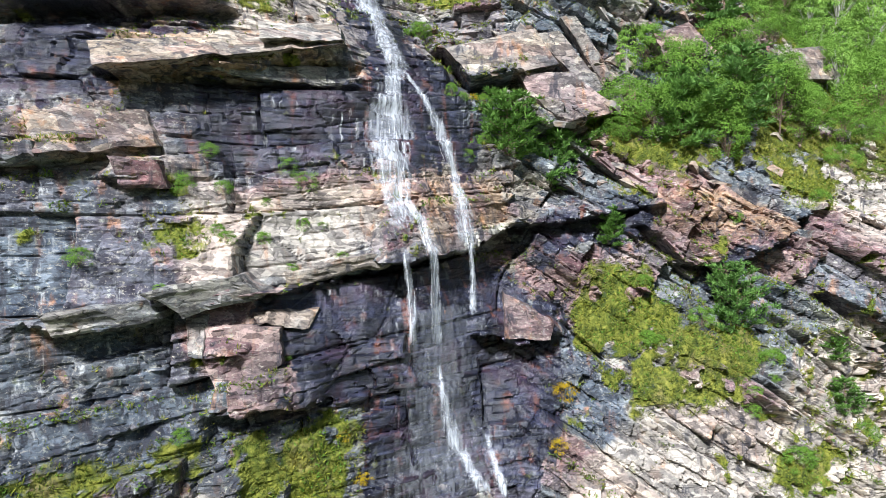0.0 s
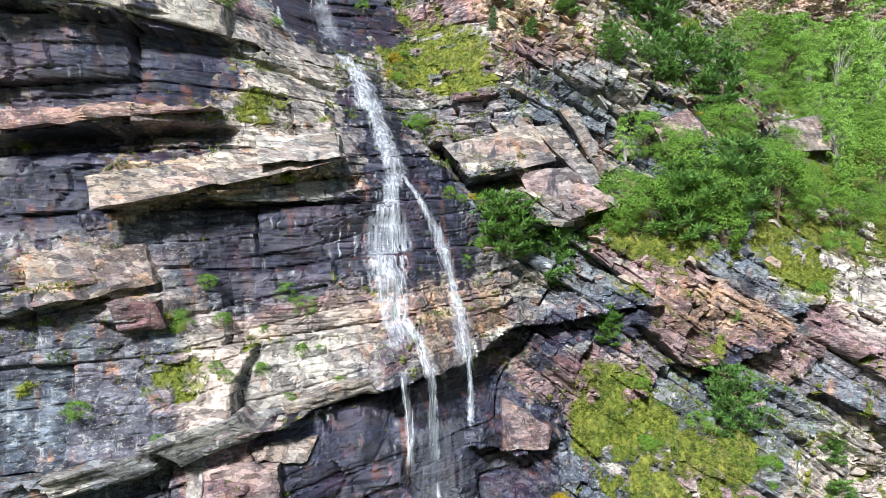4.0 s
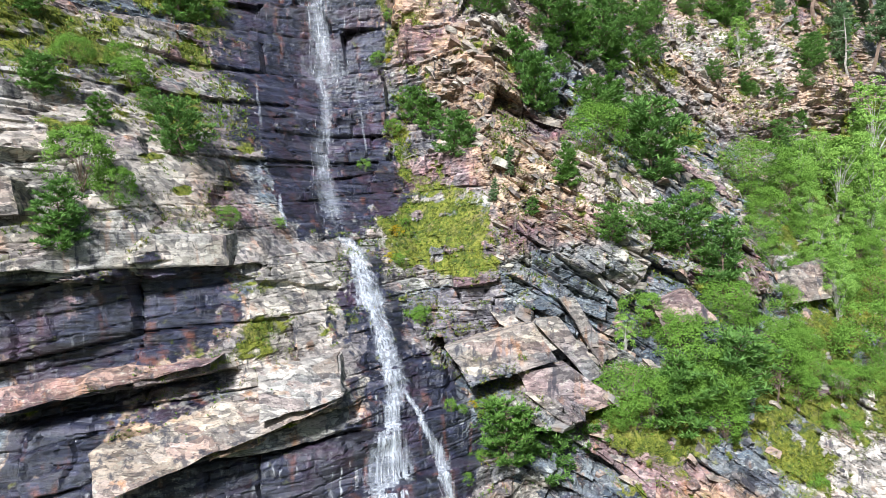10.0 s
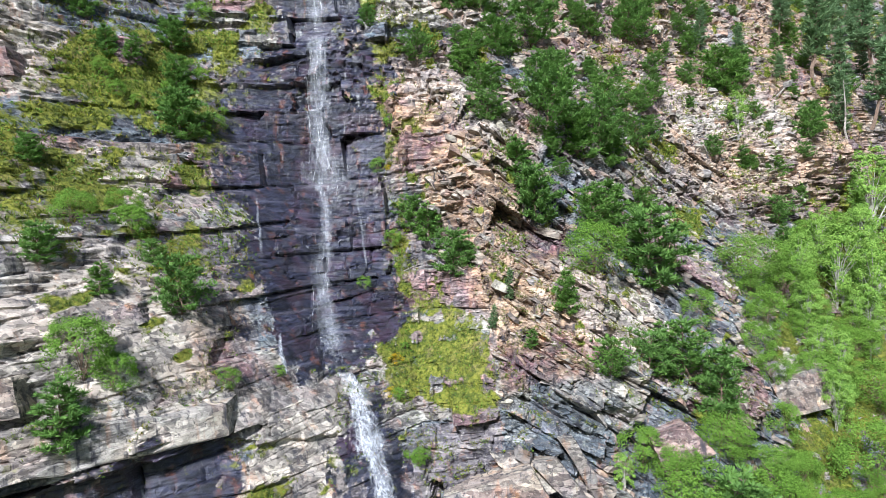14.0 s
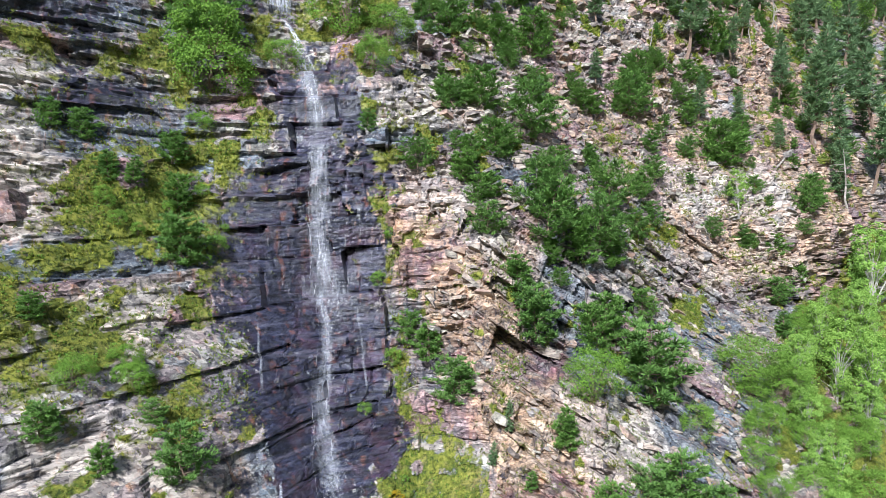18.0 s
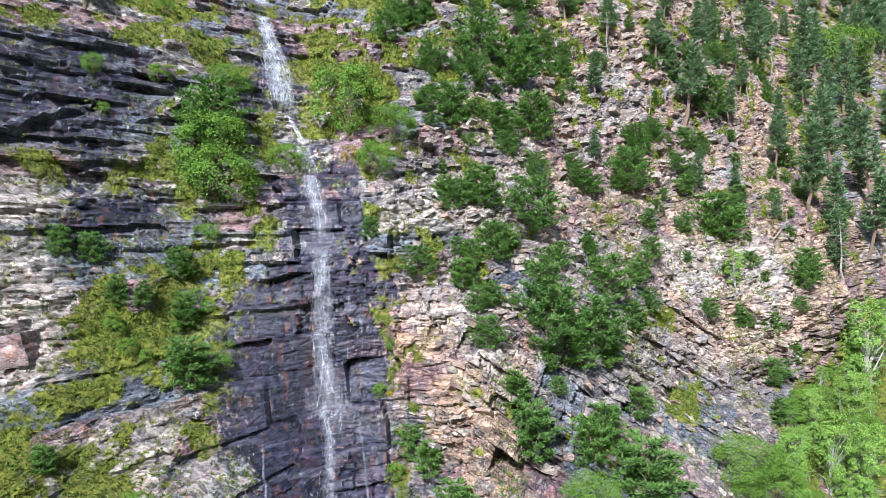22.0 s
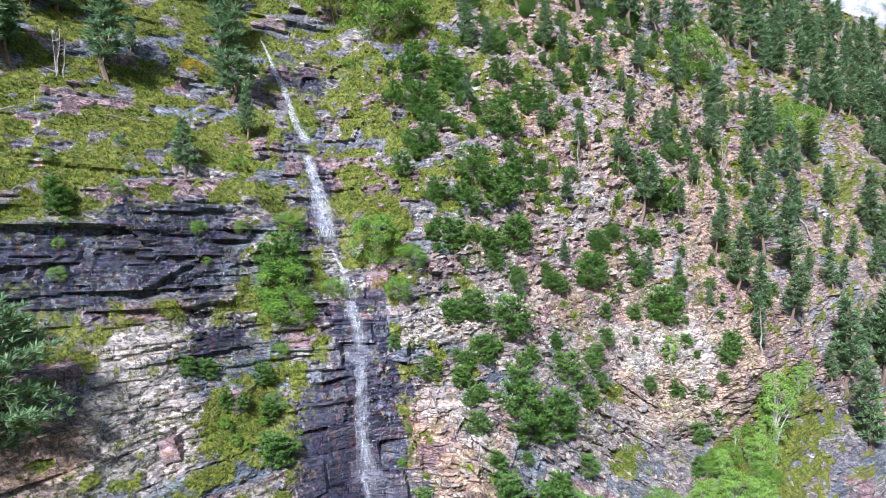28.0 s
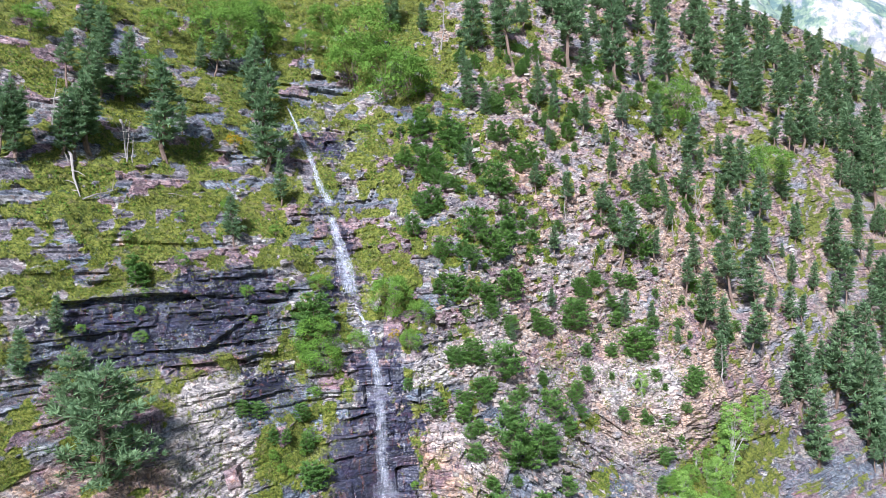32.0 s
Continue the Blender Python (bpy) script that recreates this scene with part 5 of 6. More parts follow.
# the valley floor behind and below
valley = Pile()
gx, gy = np.meshgrid(np.linspace(-1500, 1500, 41), np.linspace(-1500, 60, 31))
gz = 3.0 + 0.8 * fbm(gx.ravel() * 0.02, gy.ravel() * 0.02, 3, 5) + np.clip(-gy.ravel() - 250, 0, None) * 0.45
gi = np.arange(gx.size).reshape(gx.shape)
valley.add(np.stack([gx.ravel(), gy.ravel(), gz], axis=1), np.stack([gi[:-1, :-1], gi[:-1, 1:], gi[1:, 1:], gi[1:, :-1]], axis=-1).reshape(-1, 4))


def turf_material():
    k = Net("valley turf")
    v = k.noise(k.coords(), 0.08, 8, 0.7)
    k.put(k.bsdf.inputs["Base Color"], k.mix(k.ramp(v, 0.35, 0.65), (0.035, 0.06, 0.02), (0.11, 0.13, 0.04)))
    k.bsdf.inputs["Roughness"].default_value = 0.95
    return k.mat


TURF = turf_material()
tagged(new("ground", valley.mesh("ground", TURF, True)), "green valley floor below the cliff", "ground", kind="structure")


# ---- trees ----
def pine(seed, height, reach, bare, limbs_count, needles, material, lean=0.0, name="pine", rounded=0.0):
    """An upright pine, its trunk at the origin."""
    rng = np.random.default_rng(seed)
    root = new(name)
    trunk = Pile()
    bend = rng.normal(size=(6, 2)) * 0.02 * height
    pts = [(bend[i][0] + lean * height * (i / 5) ** 2, bend[i][1], height * (i / 5 - 0.06)) for i in range(6)]
    tube(trunk, pts, [0.022 * height * (1 - 0.85 * i / 5) for i in range(6)])
    cs, os = [], []
    limbs = Pile()
    for j in range(limbs_count):
        h = bare + (0.97 - bare) * (j + rng.uniform(0, 1)) / limbs_count
        az = j * 2.4 + rng.uniform(-0.5, 0.5)
        long = reach * height * (1.05 - h) ** 0.75 * rng.uniform(0.6, 1.15) * (0.75 if h < bare + 0.1 else 1)
        dome = reach * height * math.sqrt(max(0.06, 1 - ((h - 0.38) / 0.64) ** 2)) * rng.uniform(0.55, 1.1)
        long = long * (1 - rounded) + dome * rounded
        k = min(int(h * 5), 4)
        f = h * 5 - k
        start = np.array([pts[k][0] * (1 - f) + pts[k + 1][0] * f, pts[k][1] * (1 - f) + pts[k + 1][1] * f, height * (h - 0.06)])
        way = np.array([math.cos(az), math.sin(az), rng.uniform(0.0, 0.35) + 0.25 * rounded])
        end = start + way * long
        limb_mid = (start + end) / 2 - np.array([0, 0, 0.06 * long])
        tube(limbs, [start, limb_mid, end], [0.007 * height, 0.005 * height, 0.002 * height], 3)
        m = max(3, int(needles * long / (reach * height)))
        for t in np.linspace(0.3, 1.0, m):
            c = start * (1 - t) ** 2 + 2 * limb_mid * t * (1 - t) + end * t * t
            cs.append(c + rng.normal(size=3) * 0.14 * long * (1, 1, 0.22))
            os.append(way * 0.8 + np.array([0, 0, 0.3]))
    cs.append(np.array([pts[5][0], pts[5][1], height * 0.95]))
    os.append(np.array([0, 0, 2.0]))
    crown = Pile()
    crown.add(*needle_quads(rng, np.array(cs), np.array(os), 15, 0.15 * height ** 0.6, 0.0165 * height ** 0.5))
    part("trunk", trunk.mesh("trunk", BARK), root)
    tagged(part("branchwork", limbs.mesh("branchwork", BARK), root), kind="stuff")
    part("crown", crown.mesh("crown", material), root)
    return root


def leafy(seed, height, reach, clumps, leaves, leaf, material, name="bush", bark=None):
    """A broadleaf bush or small tree: forked stems and clumps of leaves."""
    rng = np.random.default_rng(seed)
    root = new(name)
    trunk, stems, cs, ns = Pile(), Pile(), [], []
    heads = []
    lobes = rng.normal(size=(5, 3)) * (1, 1, 0.6)
    lobes /= np.linalg.norm(lobes, axis=1)[:, None]
    for j in range(clumps):
        d = rng.normal(size=3)
        d[2] = d[2] if d[2] > 0 or rng.uniform() < 0.6 else -d[2]
        d /= np.linalg.norm(d)
        r = rng.uniform(0.5, 1.0) ** 0.6 * (0.78 + 0.34 * max(0.0, (lobes @ d).max()) ** 3)
        heads.append((np.array([0, 0, 0.46 * height]) + d * r * np.array([reach, reach, 0.5]) * height * 0.95, d))
    for j in range(0, clumps, 3):
        p = heads[j][0]
        fork = 0.0 if j == 0 else max(0.0, p[2] * 0.45)
        thick = 1.0 if j == 0 else 0.4
        tube(trunk if j == 0 else stems, [(0, 0, fork - 0.1 * height), (p[0] * 0.3, p[1] * 0.3, fork + (p[2] - fork) * 0.45), tuple(p)], [0.012 * height * thick, 0.008 * height * thick, 0.003 * height * thick], 4)
    for p, out in heads:
        d = rng.normal(size=(leaves, 3))
        d /= np.linalg.norm(d, axis=1)[:, None]
        d = np.where((d @ (out + (0, 0, 0.6)) < -0.35)[:, None], -d, d)
        size = height * min(reach, 0.5) * rng.uniform(0.18, 0.36)
        cs.append(p + d * size * rng.uniform(0.6, 1.15, (leaves, 1)) * (1, 1, 0.75))
        ns.append(d * 0.8 + out * 0.35 + np.array([0, 0, 0.35]))
    crown = Pile()
    crown.add(*leaf_quads(rng, np.concatenate(cs), np.concatenate(ns), leaf, leaf * 0.62))
    part("trunk", trunk.mesh("trunk", bark or BARK), root)
    tagged(part("branchwork", stems.mesh("branchwork", bark or BARK), root), kind="stuff")
    part("crown", crown.mesh("crown", material), root)
    return root


def snag(seed, height, name="dead_tree"):
    rng = np.random.default_rng(seed)
    root = new(name)
    trunk = Pile()
    pts = [np.array([rng.normal() * 0.03 * height, rng.normal() * 0.03 * height, height * (i / 5 - 0.04)]) for i in range(6)]
    tube(trunk, pts, [0.018 * height * (1 - 0.8 * i / 5) for i in range(6)])
    part("trunk", trunk.mesh("trunk", GREY_WOOD), root)
    for j in range(11):
        h = rng.uniform(0.25, 0.95)
        az = rng.uniform(0, 6.28)
        s = pts[0] * (1 - h) + pts[5] * h
        way = np.array([math.cos(az), math.sin(az), rng.uniform(-0.2, 0.5)]) * height * rng.uniform(0.08, 0.22)
        limb = Pile()
        tube(limb, [s, s + way * 0.5 + rng.normal(size=3) * 0.01 * height, s + way], [0.006 * height, 0.004 * height, 0.0015 * height], 4)
        part("branch", limb.mesh("branch", GREY_WOOD), root)
    return root


def plant(kinds, spots, label, category, group, seed, sink=0.02):
    rng = random.Random(seed)
    used = set()
    for (x, z, h), p in zip(spots, at(spots)):
        k = rng.randrange(len(kinds))
        proto, full = kinds[k]
        s = h / full
        m = Matrix.Translation(p + Vector((0, 0.1, -sink * h))) @ pose(0, 0, 0, rng.uniform(-5, 5), rng.uniform(-5, 5), rng.uniform(0, 360)) @ Matrix.Diagonal((s * rng.uniform(0.9, 1.15), s * rng.uniform(0.9, 1.15), s, 1))
        if k not in used:
            used.add(k)
            proto.matrix_basis = m
            ob = proto
        else:
            ob = copy_thing(proto, Matrix.Identity(4))
            ob.matrix_basis = m
        tagged(ob, label(h), category, group)
    for k, (proto, _) in enumerate(kinds):
        if k not in used:
            for o in (*proto.children_recursive, proto):
                bpy.data.objects.remove(o)


plant([(pine(1, 8, 0.2, 0.25, 48, 11, NEEDLES), 8), (pine(2, 8, 0.17, 0.15, 52, 11, NEEDLES), 8), (pine(3, 8, 0.23, 0.42, 40, 12, NEEDLES), 8), (pine(4, 8, 0.19, 0.32, 46, 11, NEEDLES, 0.06), 8)],
      PINES + scattered("pine", 61), lambda h: ("tall" if h > 8 else "young") + " dark green pine on the rocky slope", "pine tree", "pines on the slope", 1)
plant([(pine(11, 4, 0.46, 0.02, 40, 20, SCRUB, 0.0, "scrub_pine", 0.8), 4), (pine(12, 4, 0.58, 0.02, 38, 20, SCRUB, 0.05, "scrub_pine", 1.0), 4), (pine(13, 4, 0.4, 0.03, 38, 19, SCRUB, 0.0, "scrub_pine", 0.5), 4), (pine(14, 4, 0.52, 0.02, 36, 20, SCRUB, 0.15, "scrub_pine", 0.9), 4)],
      SCRUB_PINES + scattered("scrub", 62), lambda h: ("broad" if h > 3 else "low") + " bushy scrub pine rooted in the rock", "scrub pine", "scrub pines on the rock", 2)
plant([(pine(15, 10, 0.42, 0.04, 46, 24, NEEDLES, 0.05, "pine", 0.75), 10)], BROAD_PINES, lambda h: "broad blue-green pine with layered boughs on a ledge", "pine tree", "broad pines", 7)
plant([(leafy(21, 4, 0.46, 74, 96, 0.116, LEAVES), 4), (leafy(22, 4, 0.58, 84, 96, 0.116, LEAVES), 4), (leafy(23, 4, 0.4, 66, 96, 0.116, LEAVES), 4), (leafy(24, 4, 0.5, 60, 96, 0.116, LEAVES), 4)],
      BUSHES + scattered("bush", 63), lambda h: ("large rounded" if h > 2.5 else "small") + " green leafy bush on the hillside", "bush", "leafy bushes on the slope", 3)
plant([(leafy(31, 5, 0.17, 64, 66, 0.112, BIRCH_LEAVES, "birch", PALE_BARK), 5), (leafy(32, 5, 0.24, 76, 66, 0.112, BIRCH_LEAVES, "birch", PALE_BARK), 5), (leafy(33, 5, 0.2, 56, 66, 0.112, BIRCH_LEAVES, "birch", PALE_BARK), 5)],
      BIRCHES + scattered("birch", 64), lambda h: "slender light green birch sapling on the slope", "birch", "birches on the slope", 4)
plant([(leafy(41, 3, 0.55, 40, 40, 0.15, GOLD), 3)], GOLD_BUSHES, lambda h: "small bush with yellow autumn leaves", "bush", "yellow bushes", 5)
plant([(snag(51, 6), 6), (snag(52, 6), 6), (snag(53, 6), 6)], SNAGS, lambda h: "bare grey dead tree trunk standing on the slope", "dead tree", "dead trees", 6)


def build_logs():
    for (x0, z0), (x1, z1) in LOGS:
        a, c = at([(x0, z0), (x1, z1)])
        rng = np.random.default_rng(int(abs(x0) * 10))
        pile = Pile()
        out = Vector((0, -0.25, 0))
        size = (c - a).length
        tube(pile, [a + out, a * 0.66 + c * 0.34 + out + Vector((0.05 * size, 0, 0.04 * size)), a * 0.33 + c * 0.67 + out, c + out], [0.022 * size, 0.018 * size, 0.013 * size, 0.006 * size])
        log = tagged(new("fallen_tree"), "bleached grey fallen tree trunk lying on rock", "fallen tree", "fallen trees")
        part("trunk", pile.mesh("trunk", GREY_WOOD), log)
        for t in (0.3, 0.42, 0.55, 0.68, 0.78, 0.9):
            limb = Pile()
            s = a * (1 - t) + c * t + out
            e = s + Vector(rng.normal(size=3) * 0.2 * size)
            e.y = min(e.y, s.y)
            tube(limb, [s, (s + e) / 2 + Vector((0, 0, 0.02 * size)), e], [0.008 * size, 0.006 * size, 0.003 * size], 4)
            part("branch", limb.mesh("branch", GREY_WOOD), log)


build_logs()


# ---- grass ----
def build_grass():
    rng = np.random.default_rng(77)
    p = Pile()
    for n, low, high, blades, length, width in ((150000, 8, 42, 8, 0.16, 0.01), (100000, 40, 75, 8, 0.25, 0.017), (100000, 73, 140, 6, 0.34, 0.03)):
        z = rng.uniform(low, high, n)
        x = gully(z) + rng.uniform(-1.1, 1.6, n) * spread(z)
        wet, moss, _, _ = masks(x, z)
        chance = moss * 0.85
        if low < 70:
            chance = np.maximum(chance, 0.9 * shelves(x, z, wet, moss))
        keep = rng.uniform(0, 1, n) < chance
        x, z = x[keep], z[keep]
        c = np.stack([x, cliff_y(x, z) + 0.03, z - 0.03], axis=1)
        up = np.tile((0.0, -0.9, 1.2), (len(c), 1))
        size = rng.uniform(0.6, 1.5, len(c))
        v, f = sprays(rng, c, blades, length, width, up)
        v = (v.reshape(len(c), -1, 3) - c[:, None]) * size[:, None, None] + c[:, None]
        p.add(v.reshape(-1, 3), f)
    tagged(new("grass", p.mesh("grass", GRASS)), "yellow-green tufts of grass and moss on ledges", "grass", kind="stuff")


build_grass()


def build_undergrowth():
    rng = np.random.default_rng(78)
    p = Pile()
    for n, low, high, leaf in ((40000, 8, 42, 0.06), (40000, 40, 78, 0.1), (16000, 75, 130, 0.22)):
        z = rng.uniform(low, high, n)
        x = gully(z) + rng.uniform(-1.1, 1.5, n) * spread(z)
        wet, moss, _, _ = masks(x, z)
        chance = moss * (fbm((x - gully(z)) * 14 / spread(z), height_phase(z, 1), 3, 79) > 0.02)
        if low < 70:
            chance = np.maximum(chance, shelves(x, z, wet, moss))
        keep = rng.uniform(0, 1, n) < chance
        x, z = x[keep], z[keep]
        c = np.stack([x, cliff_y(x, z) - 0.4 * leaf, z + 0.3 * leaf], axis=1)
        p.add(*sprays(rng, c, 9, leaf, leaf * 0.3, np.tile((0.0, -0.4, 0.5), (len(c), 1))))
    tagged(new("undergrowth", p.mesh("undergrowth", LEAVES)), "low leafy green plants among the grass", "undergrowth", kind="stuff")


build_undergrowth()


# ---- falling water ----
def build_water():
    root = tagged(new("waterfall"), "white waterfall in threads over dark wet rock", "waterfall")
    rng = np.random.default_rng(9)
    for name, (line, width) in STREAMS.items():
        xs, zs = np.array([p[0] for p in line]), np.array([p[1] for p in line])
        run = np.concatenate([[0], np.cumsum(np.hypot(np.diff(xs), np.diff(zs)))])
        steps = max(8, int(run[-1] / 0.15))
        far = spread(zs.mean()) / 20

        def flow(t, off, stand):
            cx, cz = np.interp(t, run, xs), np.interp(t, run, zs)
            cx = cx + off
            ys = cliff_y(cx, cz)
            # water leaves the rock under an overhang and falls free
            for i in range(1, len(ys)):
                ys[i] = min(ys[i], ys[i - 1] + 0.04)
            return np.stack([cx, ys - stand, cz], 1)

        # one veil across the whole width
        cols = 9
        t = np.linspace(0, run[-1], steps)
        wave = 0.12 * fbm(t * 0.6, t * 0, 3, 45)
        pinch = 0.55 + 0.9 * vnoise(t * 0.5 / far, t * 0 + len(name), 46)
        grid = np.stack([flow(t, (c / (cols - 1) - 0.5) * 2.6 * width * pinch * (0.5 + 0.7 * t / run[-1]) + wave, 0.16) for c in range(cols)])
        i = np.arange(cols * steps).reshape(cols, steps)
        sheet = mesh_from("veil", grid.reshape(-1, 3), np.stack([i[:-1, :-1], i[1:, :-1], i[1:, 1:], i[:-1, 1:]], -1).reshape(-1, 4), FILM if "film" in name else FULL_VEIL if 40 < zs.mean() < 64 else VEIL, True)
        c, r = np.meshgrid(np.linspace(-1, 1, cols), np.linspace(0, 1, steps), indexing="ij")
        thick = (1 - c ** 2) * np.clip(np.minimum(2 * r, 1 - r) * 8, 0, 1)
        thick = np.stack([thick.ravel()] * 4, 1).astype(np.float32)
        sheet.color_attributes.new("thickness", "FLOAT_COLOR", "POINT").data.foreach_set("color", thick.ravel())
        fall = part(name, sheet, root)
        if "film" in name or "trickle" in name:
            continue
        # and threads of froth in front of it
        pile = Pile()
        for j in range(int(2 + (18 if 40 < zs.mean() < 64 else 26) * width)):
            a, b = sorted(rng.uniform(0, 1, 2))
            if j < 2:
                a, b = 0, 1
            elif b - a < 0.15:
                b = min(1, a + 0.2)
            t = np.linspace(a, b, max(5, int(steps * (b - a)))) * run[-1]
            off = rng.normal() * width * 0.42 * np.interp(t, np.linspace(0, run[-1], steps), pinch) * (0.5 + 0.7 * t / run[-1]) + 0.07 * fbm(t * 1.1, t * 0 + j * 7.3, 3, 41) + 0.2 * width * fbm(t * 0.35, t * 0 + j * 3.1, 2, 43)
            w = rng.uniform(0.003, 0.009) * (1 + 0.25 * smooth(zs.mean(), 42, 60)) * far * np.sin(np.linspace(0.15, 3.0, len(t))) * (0.7 + 0.6 * vnoise(t * 0.6, t * 0 + j, 44))
            mid = flow(t, off, rng.uniform(0.18, 0.3))
            side = np.zeros_like(mid)
            side[:, 0] = w
            v = np.stack([mid - side, mid + side], 1).reshape(-1, 3)
            k = np.arange(len(t) - 1) * 2
            pile.add(v, np.stack([k, k + 1, k + 3, k + 2], 1))
        tagged(part("froth", pile.mesh("froth", FROTH, True), fall), "white threads of froth", kind="stuff")


build_water()


# ---- loose slabs ----
def slab_shape(rng):
    """An angular slab: a broken five- or six-sided plate, all in triangles."""
    n = int(rng.integers(5, 7))
    turn = np.sort(rng.uniform(0, 1, n) * 0.6 + np.arange(n)) / n * 2 * math.pi
    r = rng.uniform(0.6, 1.15, n)
    low = np.stack([r * np.cos(turn), r * np.sin(turn), -1 + rng.uniform(-0.2, 0.2, n)], 1)
    top = low * (rng.uniform(0.7, 0.98), rng.uniform(0.7, 0.98), 1) + (rng.uniform(-0.2, 0.2), rng.uniform(-0.2, 0.2), 2)
    top[:, 2] += 0.45 * rng.uniform(-1, 1) * np.cos(turn) + 0.3 * rng.uniform(-1, 1) * np.sin(turn)
    f = []
    for i in range(n):
        q = (i + 1) % n
        f += [(i, q, n + q), (i, n + q, n + i)]
    for i in range(1, n - 1):
        f += [(n, n + i, n + i + 1), (0, i + 1, i)]
    return np.concatenate([low, top]), np.array(f)


def build_scree():
    rng = np.random.default_rng(5)
    shapes = [slab_shape(rng) for _ in range(14)]
    n = 13000
    z = 26 + 92 * rng.uniform(0, 1, n) ** 1.1
    x = gully(z) + rng.uniform(0.05, 1.35, n) * spread(z)
    _, moss, _, _ = masks(x, z)
    keep = (rng.uniform(0, 1, n) > moss * 0.9) & (fbm(x * 0.22, z * 0.22, 4, 91) > -0.1 + 0.25 * (z < 34))
    x, z = x[keep], z[keep]
    y = cliff_y(x, z)
    pile = Pile()
    for px, py, pz in zip(x, y, z):
        v, f = shapes[rng.integers(14)]
        s = (0.07 + 0.6 * rng.uniform() ** 2.8) * (1 + (pz - 20) / 80)
        steep = 0.55 if pz < 52 else -0.1
        m = Euler((rng.normal() * 0.3, steep + rng.normal() * 0.3, rng.normal() * 0.6)).to_matrix()
        pile.add(v * (s, s * 0.8, s * rng.uniform(0.12, 0.3)) @ np.array(m).T + (px, py + 0.3 * s, pz), f)
    tagged(new("scree", pile.mesh("scree", STONE)), "angular grey and tan rock debris on the slope", "scree", kind="stuff")
    shared = []
    for v, f in shapes:
        shared.append(mesh_from("rock_slab", v, f, STONE))
    k = 0
    while k < 290:
        pz = rng.uniform(22, 60)
        px = gully(np.array([pz]))[0] + rng.uniform(4, 26)
        p = at([(px, pz)])[0]
        ob = part("rock_slab", shared[rng.integers(14)], cliff)
        s = rng.uniform(0.25, 0.7)
        ob.matrix_basis = Matrix.Translation(p + Vector((0, 0.4 * s, 0))) @ pose(0, 0, 0, rng.uniform(-12, 25), (34 if pz < 52 else -8) + rng.normal() * 9, rng.uniform(-45, 45)) @ Matrix.Diagonal((s * rng.uniform(0.8, 1.6), s, s * rng.uniform(0.14, 0.34), 1))
        k += 1


build_scree()


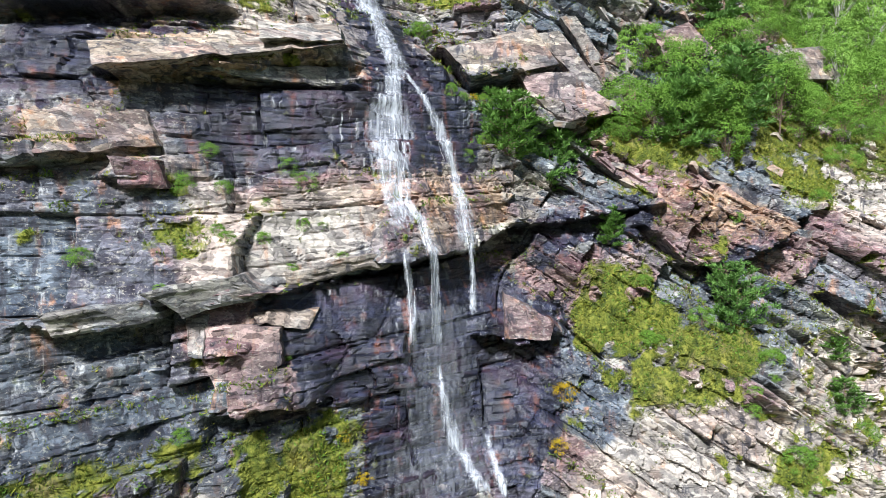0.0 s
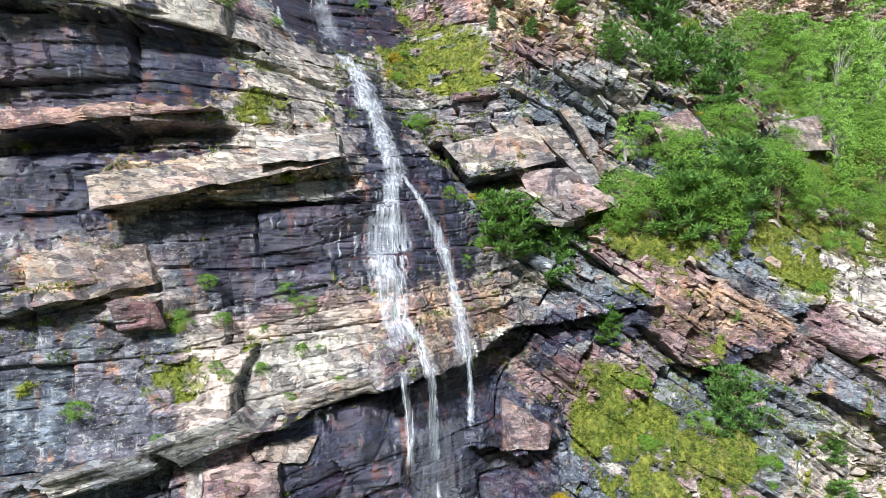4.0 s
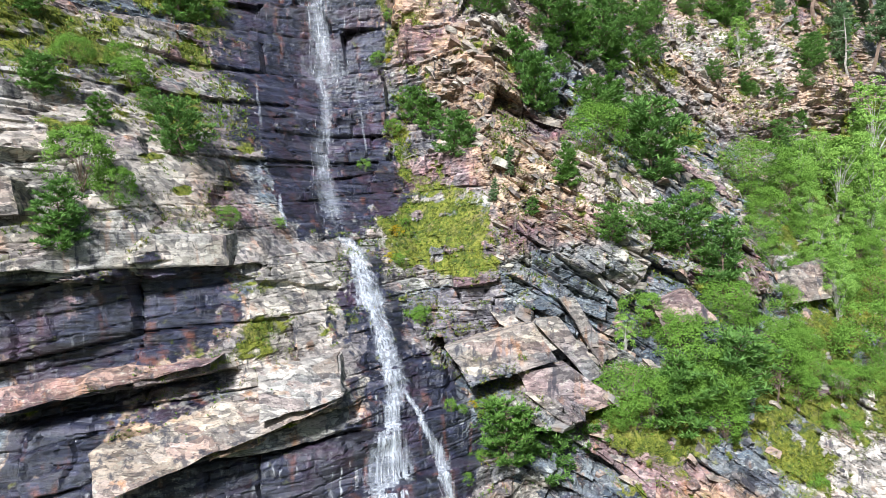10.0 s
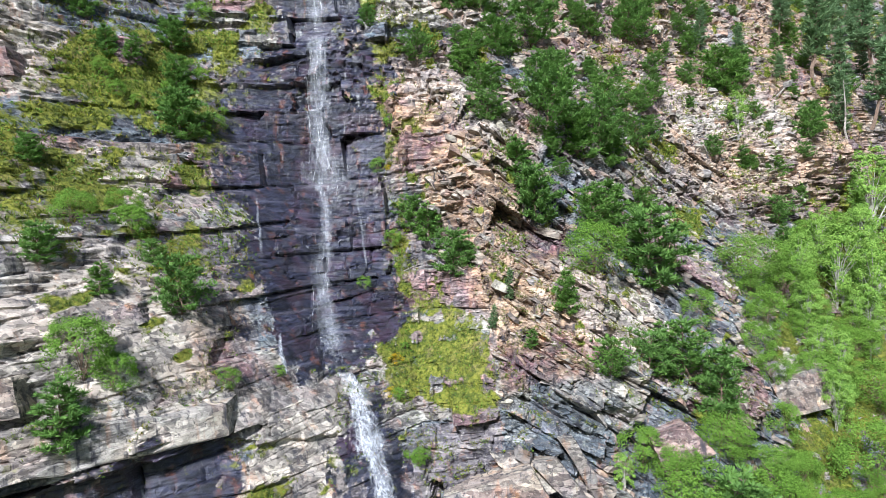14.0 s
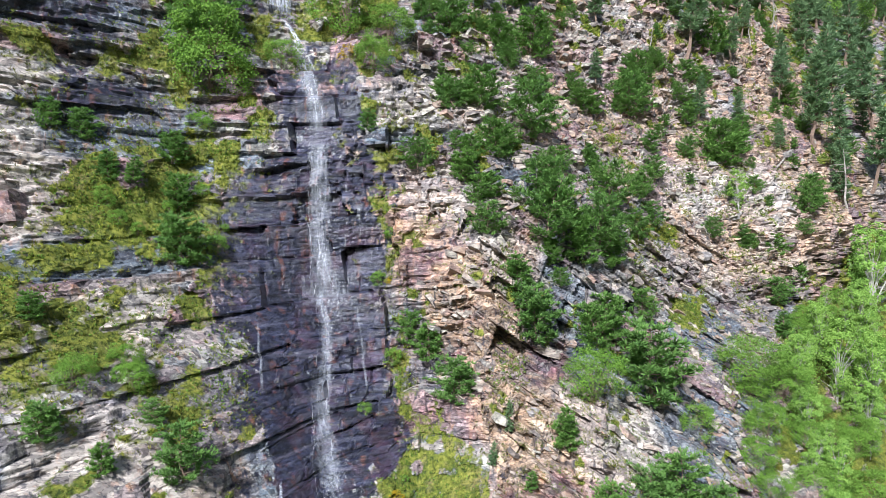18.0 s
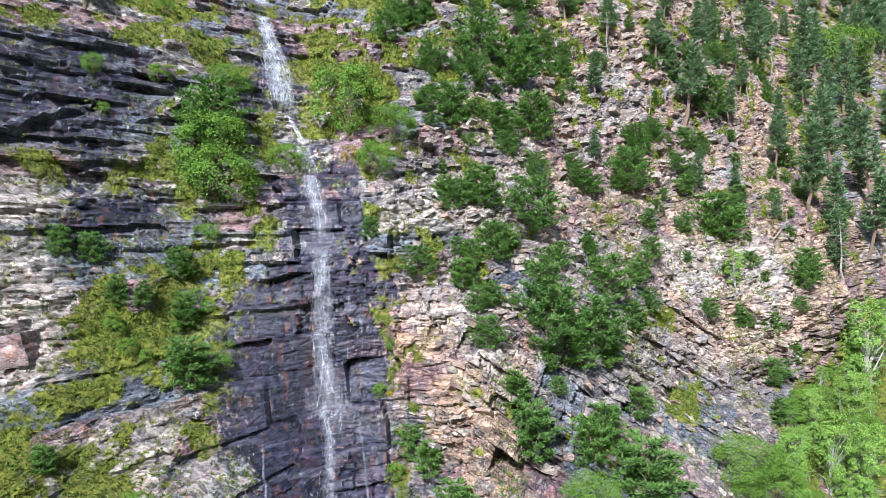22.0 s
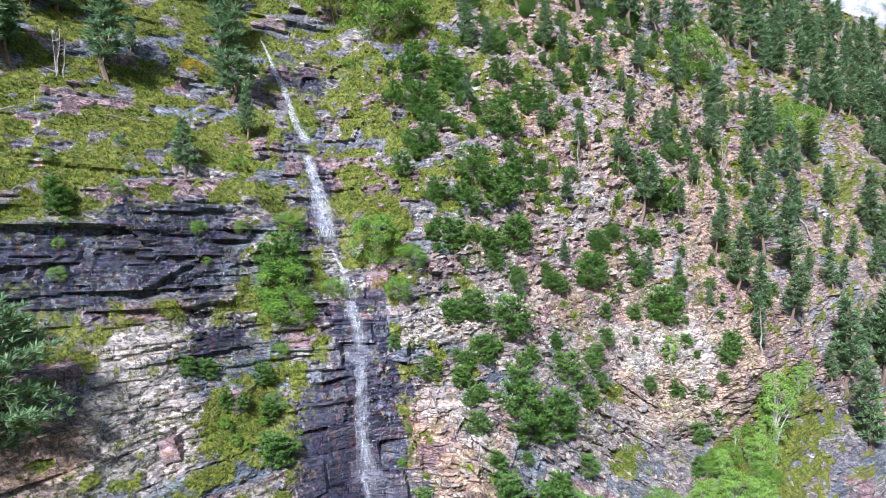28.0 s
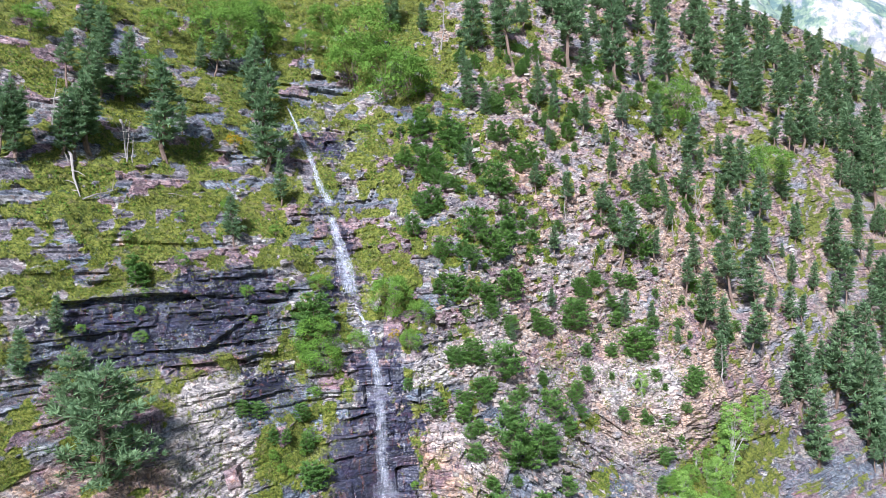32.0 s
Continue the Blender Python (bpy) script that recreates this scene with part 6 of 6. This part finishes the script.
# ---- large blocks that stand out of the face ----
def build_blocks():
    rng = np.random.default_rng(31)
    for corners, proud, deep in BLOCKS_A + BLOCKS_B:
        n = 9
        c = np.array(corners, float)
        s, t = np.meshgrid(np.linspace(0, 1, n), np.linspace(0, 1, n))
        w = np.stack([(1 - s) * (1 - t), s * (1 - t), s * t, (1 - s) * t], -1).reshape(-1, 4)
        xz = w @ c
        mean = base_y(c[:, 0], c[:, 1])
        y = w @ (0.5 * mean + 0.5 * mean.mean()) - proud - 0.012 * rng.normal(size=n * n) - 0.06 * fbm(xz[:, 0] * 0.9, xz[:, 1] * 2.2, 3, 62)
        rim = (np.minimum(s, 1 - s) < 0.01) | (np.minimum(t, 1 - t) < 0.01)
        xz = xz + 0.02 * rng.normal(size=xz.shape)
        front = np.stack([xz[:, 0], y + 0.07 * rim.ravel(), xz[:, 1]], 1)
        mid = front[:, [0, 2]].mean(0)
        back = front.copy()
        back[:, [0, 2]] = mid + (back[:, [0, 2]] - mid) * 0.96
        back[:, 1] += proud + deep
        i = np.arange(n * n).reshape(n, n)
        f = np.stack([i[:-1, :-1], i[1:, :-1], i[1:, 1:], i[:-1, 1:]], -1).reshape(-1, 4)
        ring = np.concatenate([i[0, :], i[1:, -1], i[-1, -2::-1], i[-2:0:-1, 0]])
        walls = np.stack([ring, np.roll(ring, -1), np.roll(ring, -1) + n * n, ring + n * n], 1)
        pile = Pile()
        pile.add(np.concatenate([front, back]), np.concatenate([f, walls, f[:, ::-1] + n * n]))
        me = pile.mesh("rock_block", ROCK)
        flat = np.ones((2 * n * n, 4), np.float32)
        for key, values in (("patches", (0, 0, rng.uniform(0, 0.25), rng.uniform(0, 0.4))), ("beds", (rng.uniform(0.4, 0.65), 0.4, rng.uniform(0.35, 0.9), 0))):
            me.color_attributes.new(key, "FLOAT_COLOR", "POINT").data.foreach_set("color", (flat * values).astype(np.float32).ravel())
        part("rock_block", me, cliff, "large angular block of banded grey rock")

    for corners, top, bottom, (pale, warm, tone, hue, cool) in SLABS:
        wide, tall = 22, 10
        c = np.array(corners, float)
        s, t = np.meshgrid(np.linspace(0, 1, wide), np.linspace(0, 1, tall))
        w = np.stack([(1 - s) * (1 - t), s * (1 - t), s * t, (1 - s) * t], -1).reshape(-1, 4)
        xz = w @ c
        rock = cliff_y(xz[:, 0], xz[:, 1])
        fit = np.linalg.lstsq(np.column_stack([xz, np.ones(len(xz))]), rock, rcond=None)[0]
        y = np.column_stack([xz, np.ones(len(xz))]) @ fit
        y += np.percentile(rock - y, 25) - top - (bottom - top) * t.ravel()
        # broken steps along the beds and chipped rims
        row = np.floor(t.ravel() * 4 + 0.6 * fbm(xz[:, 0] * 0.6, xz[:, 1] * 0.6, 2, 64))
        col = np.floor(xz[:, 0] * 0.8 + 3 * lattice(row, row * 0, row * 0, 65))
        y -= 0.14 * lattice(row, col, row * 0, 66) + 0.05 * fbm(xz[:, 0] * 1.6, xz[:, 1] * 2.5, 3, 62)
        rim = (np.minimum(s, 1 - s) < 0.01) | (np.minimum(t, 1 - t) < 0.01)
        ragged = 0.1 * fbm(xz[:, 0] * 2.2, xz[:, 1] * 2.2, 3, 67) + 0.12 * (lattice(np.floor(xz[:, 0] * 1.5), row * 0, row * 0, 68) - 0.5)
        xz = xz + np.stack([0.5 * ragged, ragged], 1)
        front = np.stack([xz[:, 0], y + 0.06 * rim.ravel(), xz[:, 1]], 1)
        back = front + (0, bottom + 1.6, 0.15)
        i = np.arange(wide * tall).reshape(tall, wide)
        f = np.stack([i[:-1, :-1], i[1:, :-1], i[1:, 1:], i[:-1, 1:]], -1).reshape(-1, 4)
        ring = np.concatenate([i[0, :], i[1:, -1], i[-1, -2::-1], i[-2:0:-1, 0]])
        walls = np.stack([ring, np.roll(ring, -1), np.roll(ring, -1) + wide * tall, ring + wide * tall], 1)
        pile = Pile()
        pile.add(np.concatenate([front, back]), np.concatenate([f, walls, f[:, ::-1] + wide * tall]))
        me = pile.mesh("rock_slab", ROCK)
        flat = np.ones((2 * wide * tall, 4), np.float32)
        for key, values in (("patches", (0, 0, pale, warm)), ("beds", (tone, 0.4, hue, cool))):
            me.color_attributes.new(key, "FLOAT_COLOR", "POINT").data.foreach_set("color", (flat * values).astype(np.float32).ravel())
        part("rock_slab", me, cliff, "jutting slab of bedded rock")


build_blocks()


# ---- the far mountainside across the side valley ----
def build_far():
    gx, gs = np.meshgrid(np.linspace(60, 900, 90), np.linspace(0, 1, 60))
    x, s = gx.ravel(), gs.ravel()
    z = -20 + 520 * s + 30 * fbm(x * 0.012, s * 5, 4, 81)
    y = 330 + 0.25 * x + 330 * s + 34 * fbm(x * 0.02, s * 7, 5, 82)
    i = np.arange(gx.size).reshape(gx.shape)
    f = np.stack([i[:-1, :-1], i[:-1, 1:], i[1:, 1:], i[1:, :-1]], -1).reshape(-1, 4)
    k = Net("far mountainside")
    v = k.noise(k.coords(), 0.02, 8, 0.65)
    w = k.noise(k.coords(), 0.12, 6, 0.7)
    # distance haze is put into these paler, bluer wood and rock colours
    col = k.mix(k.ramp(w, 0.44, 0.56), (0.08, 0.13, 0.125), (0.18, 0.24, 0.17))
    col = k.mix(k.ramp(v, 0.49, 0.54), col, k.mix(k.ramp(w, 0.42, 0.56), (0.22, 0.23, 0.26), (0.42, 0.39, 0.35)))
    k.put(k.bsdf.inputs["Base Color"], col)
    k.bsdf.inputs["Roughness"].default_value = 1.0
    tagged(new("backdrop", mesh_from("backdrop", np.stack([x, y, z], 1), f, k.mat)), "far mountainside with woods and rock, haze in its pale colours", "mountain", kind="structure")


build_far()
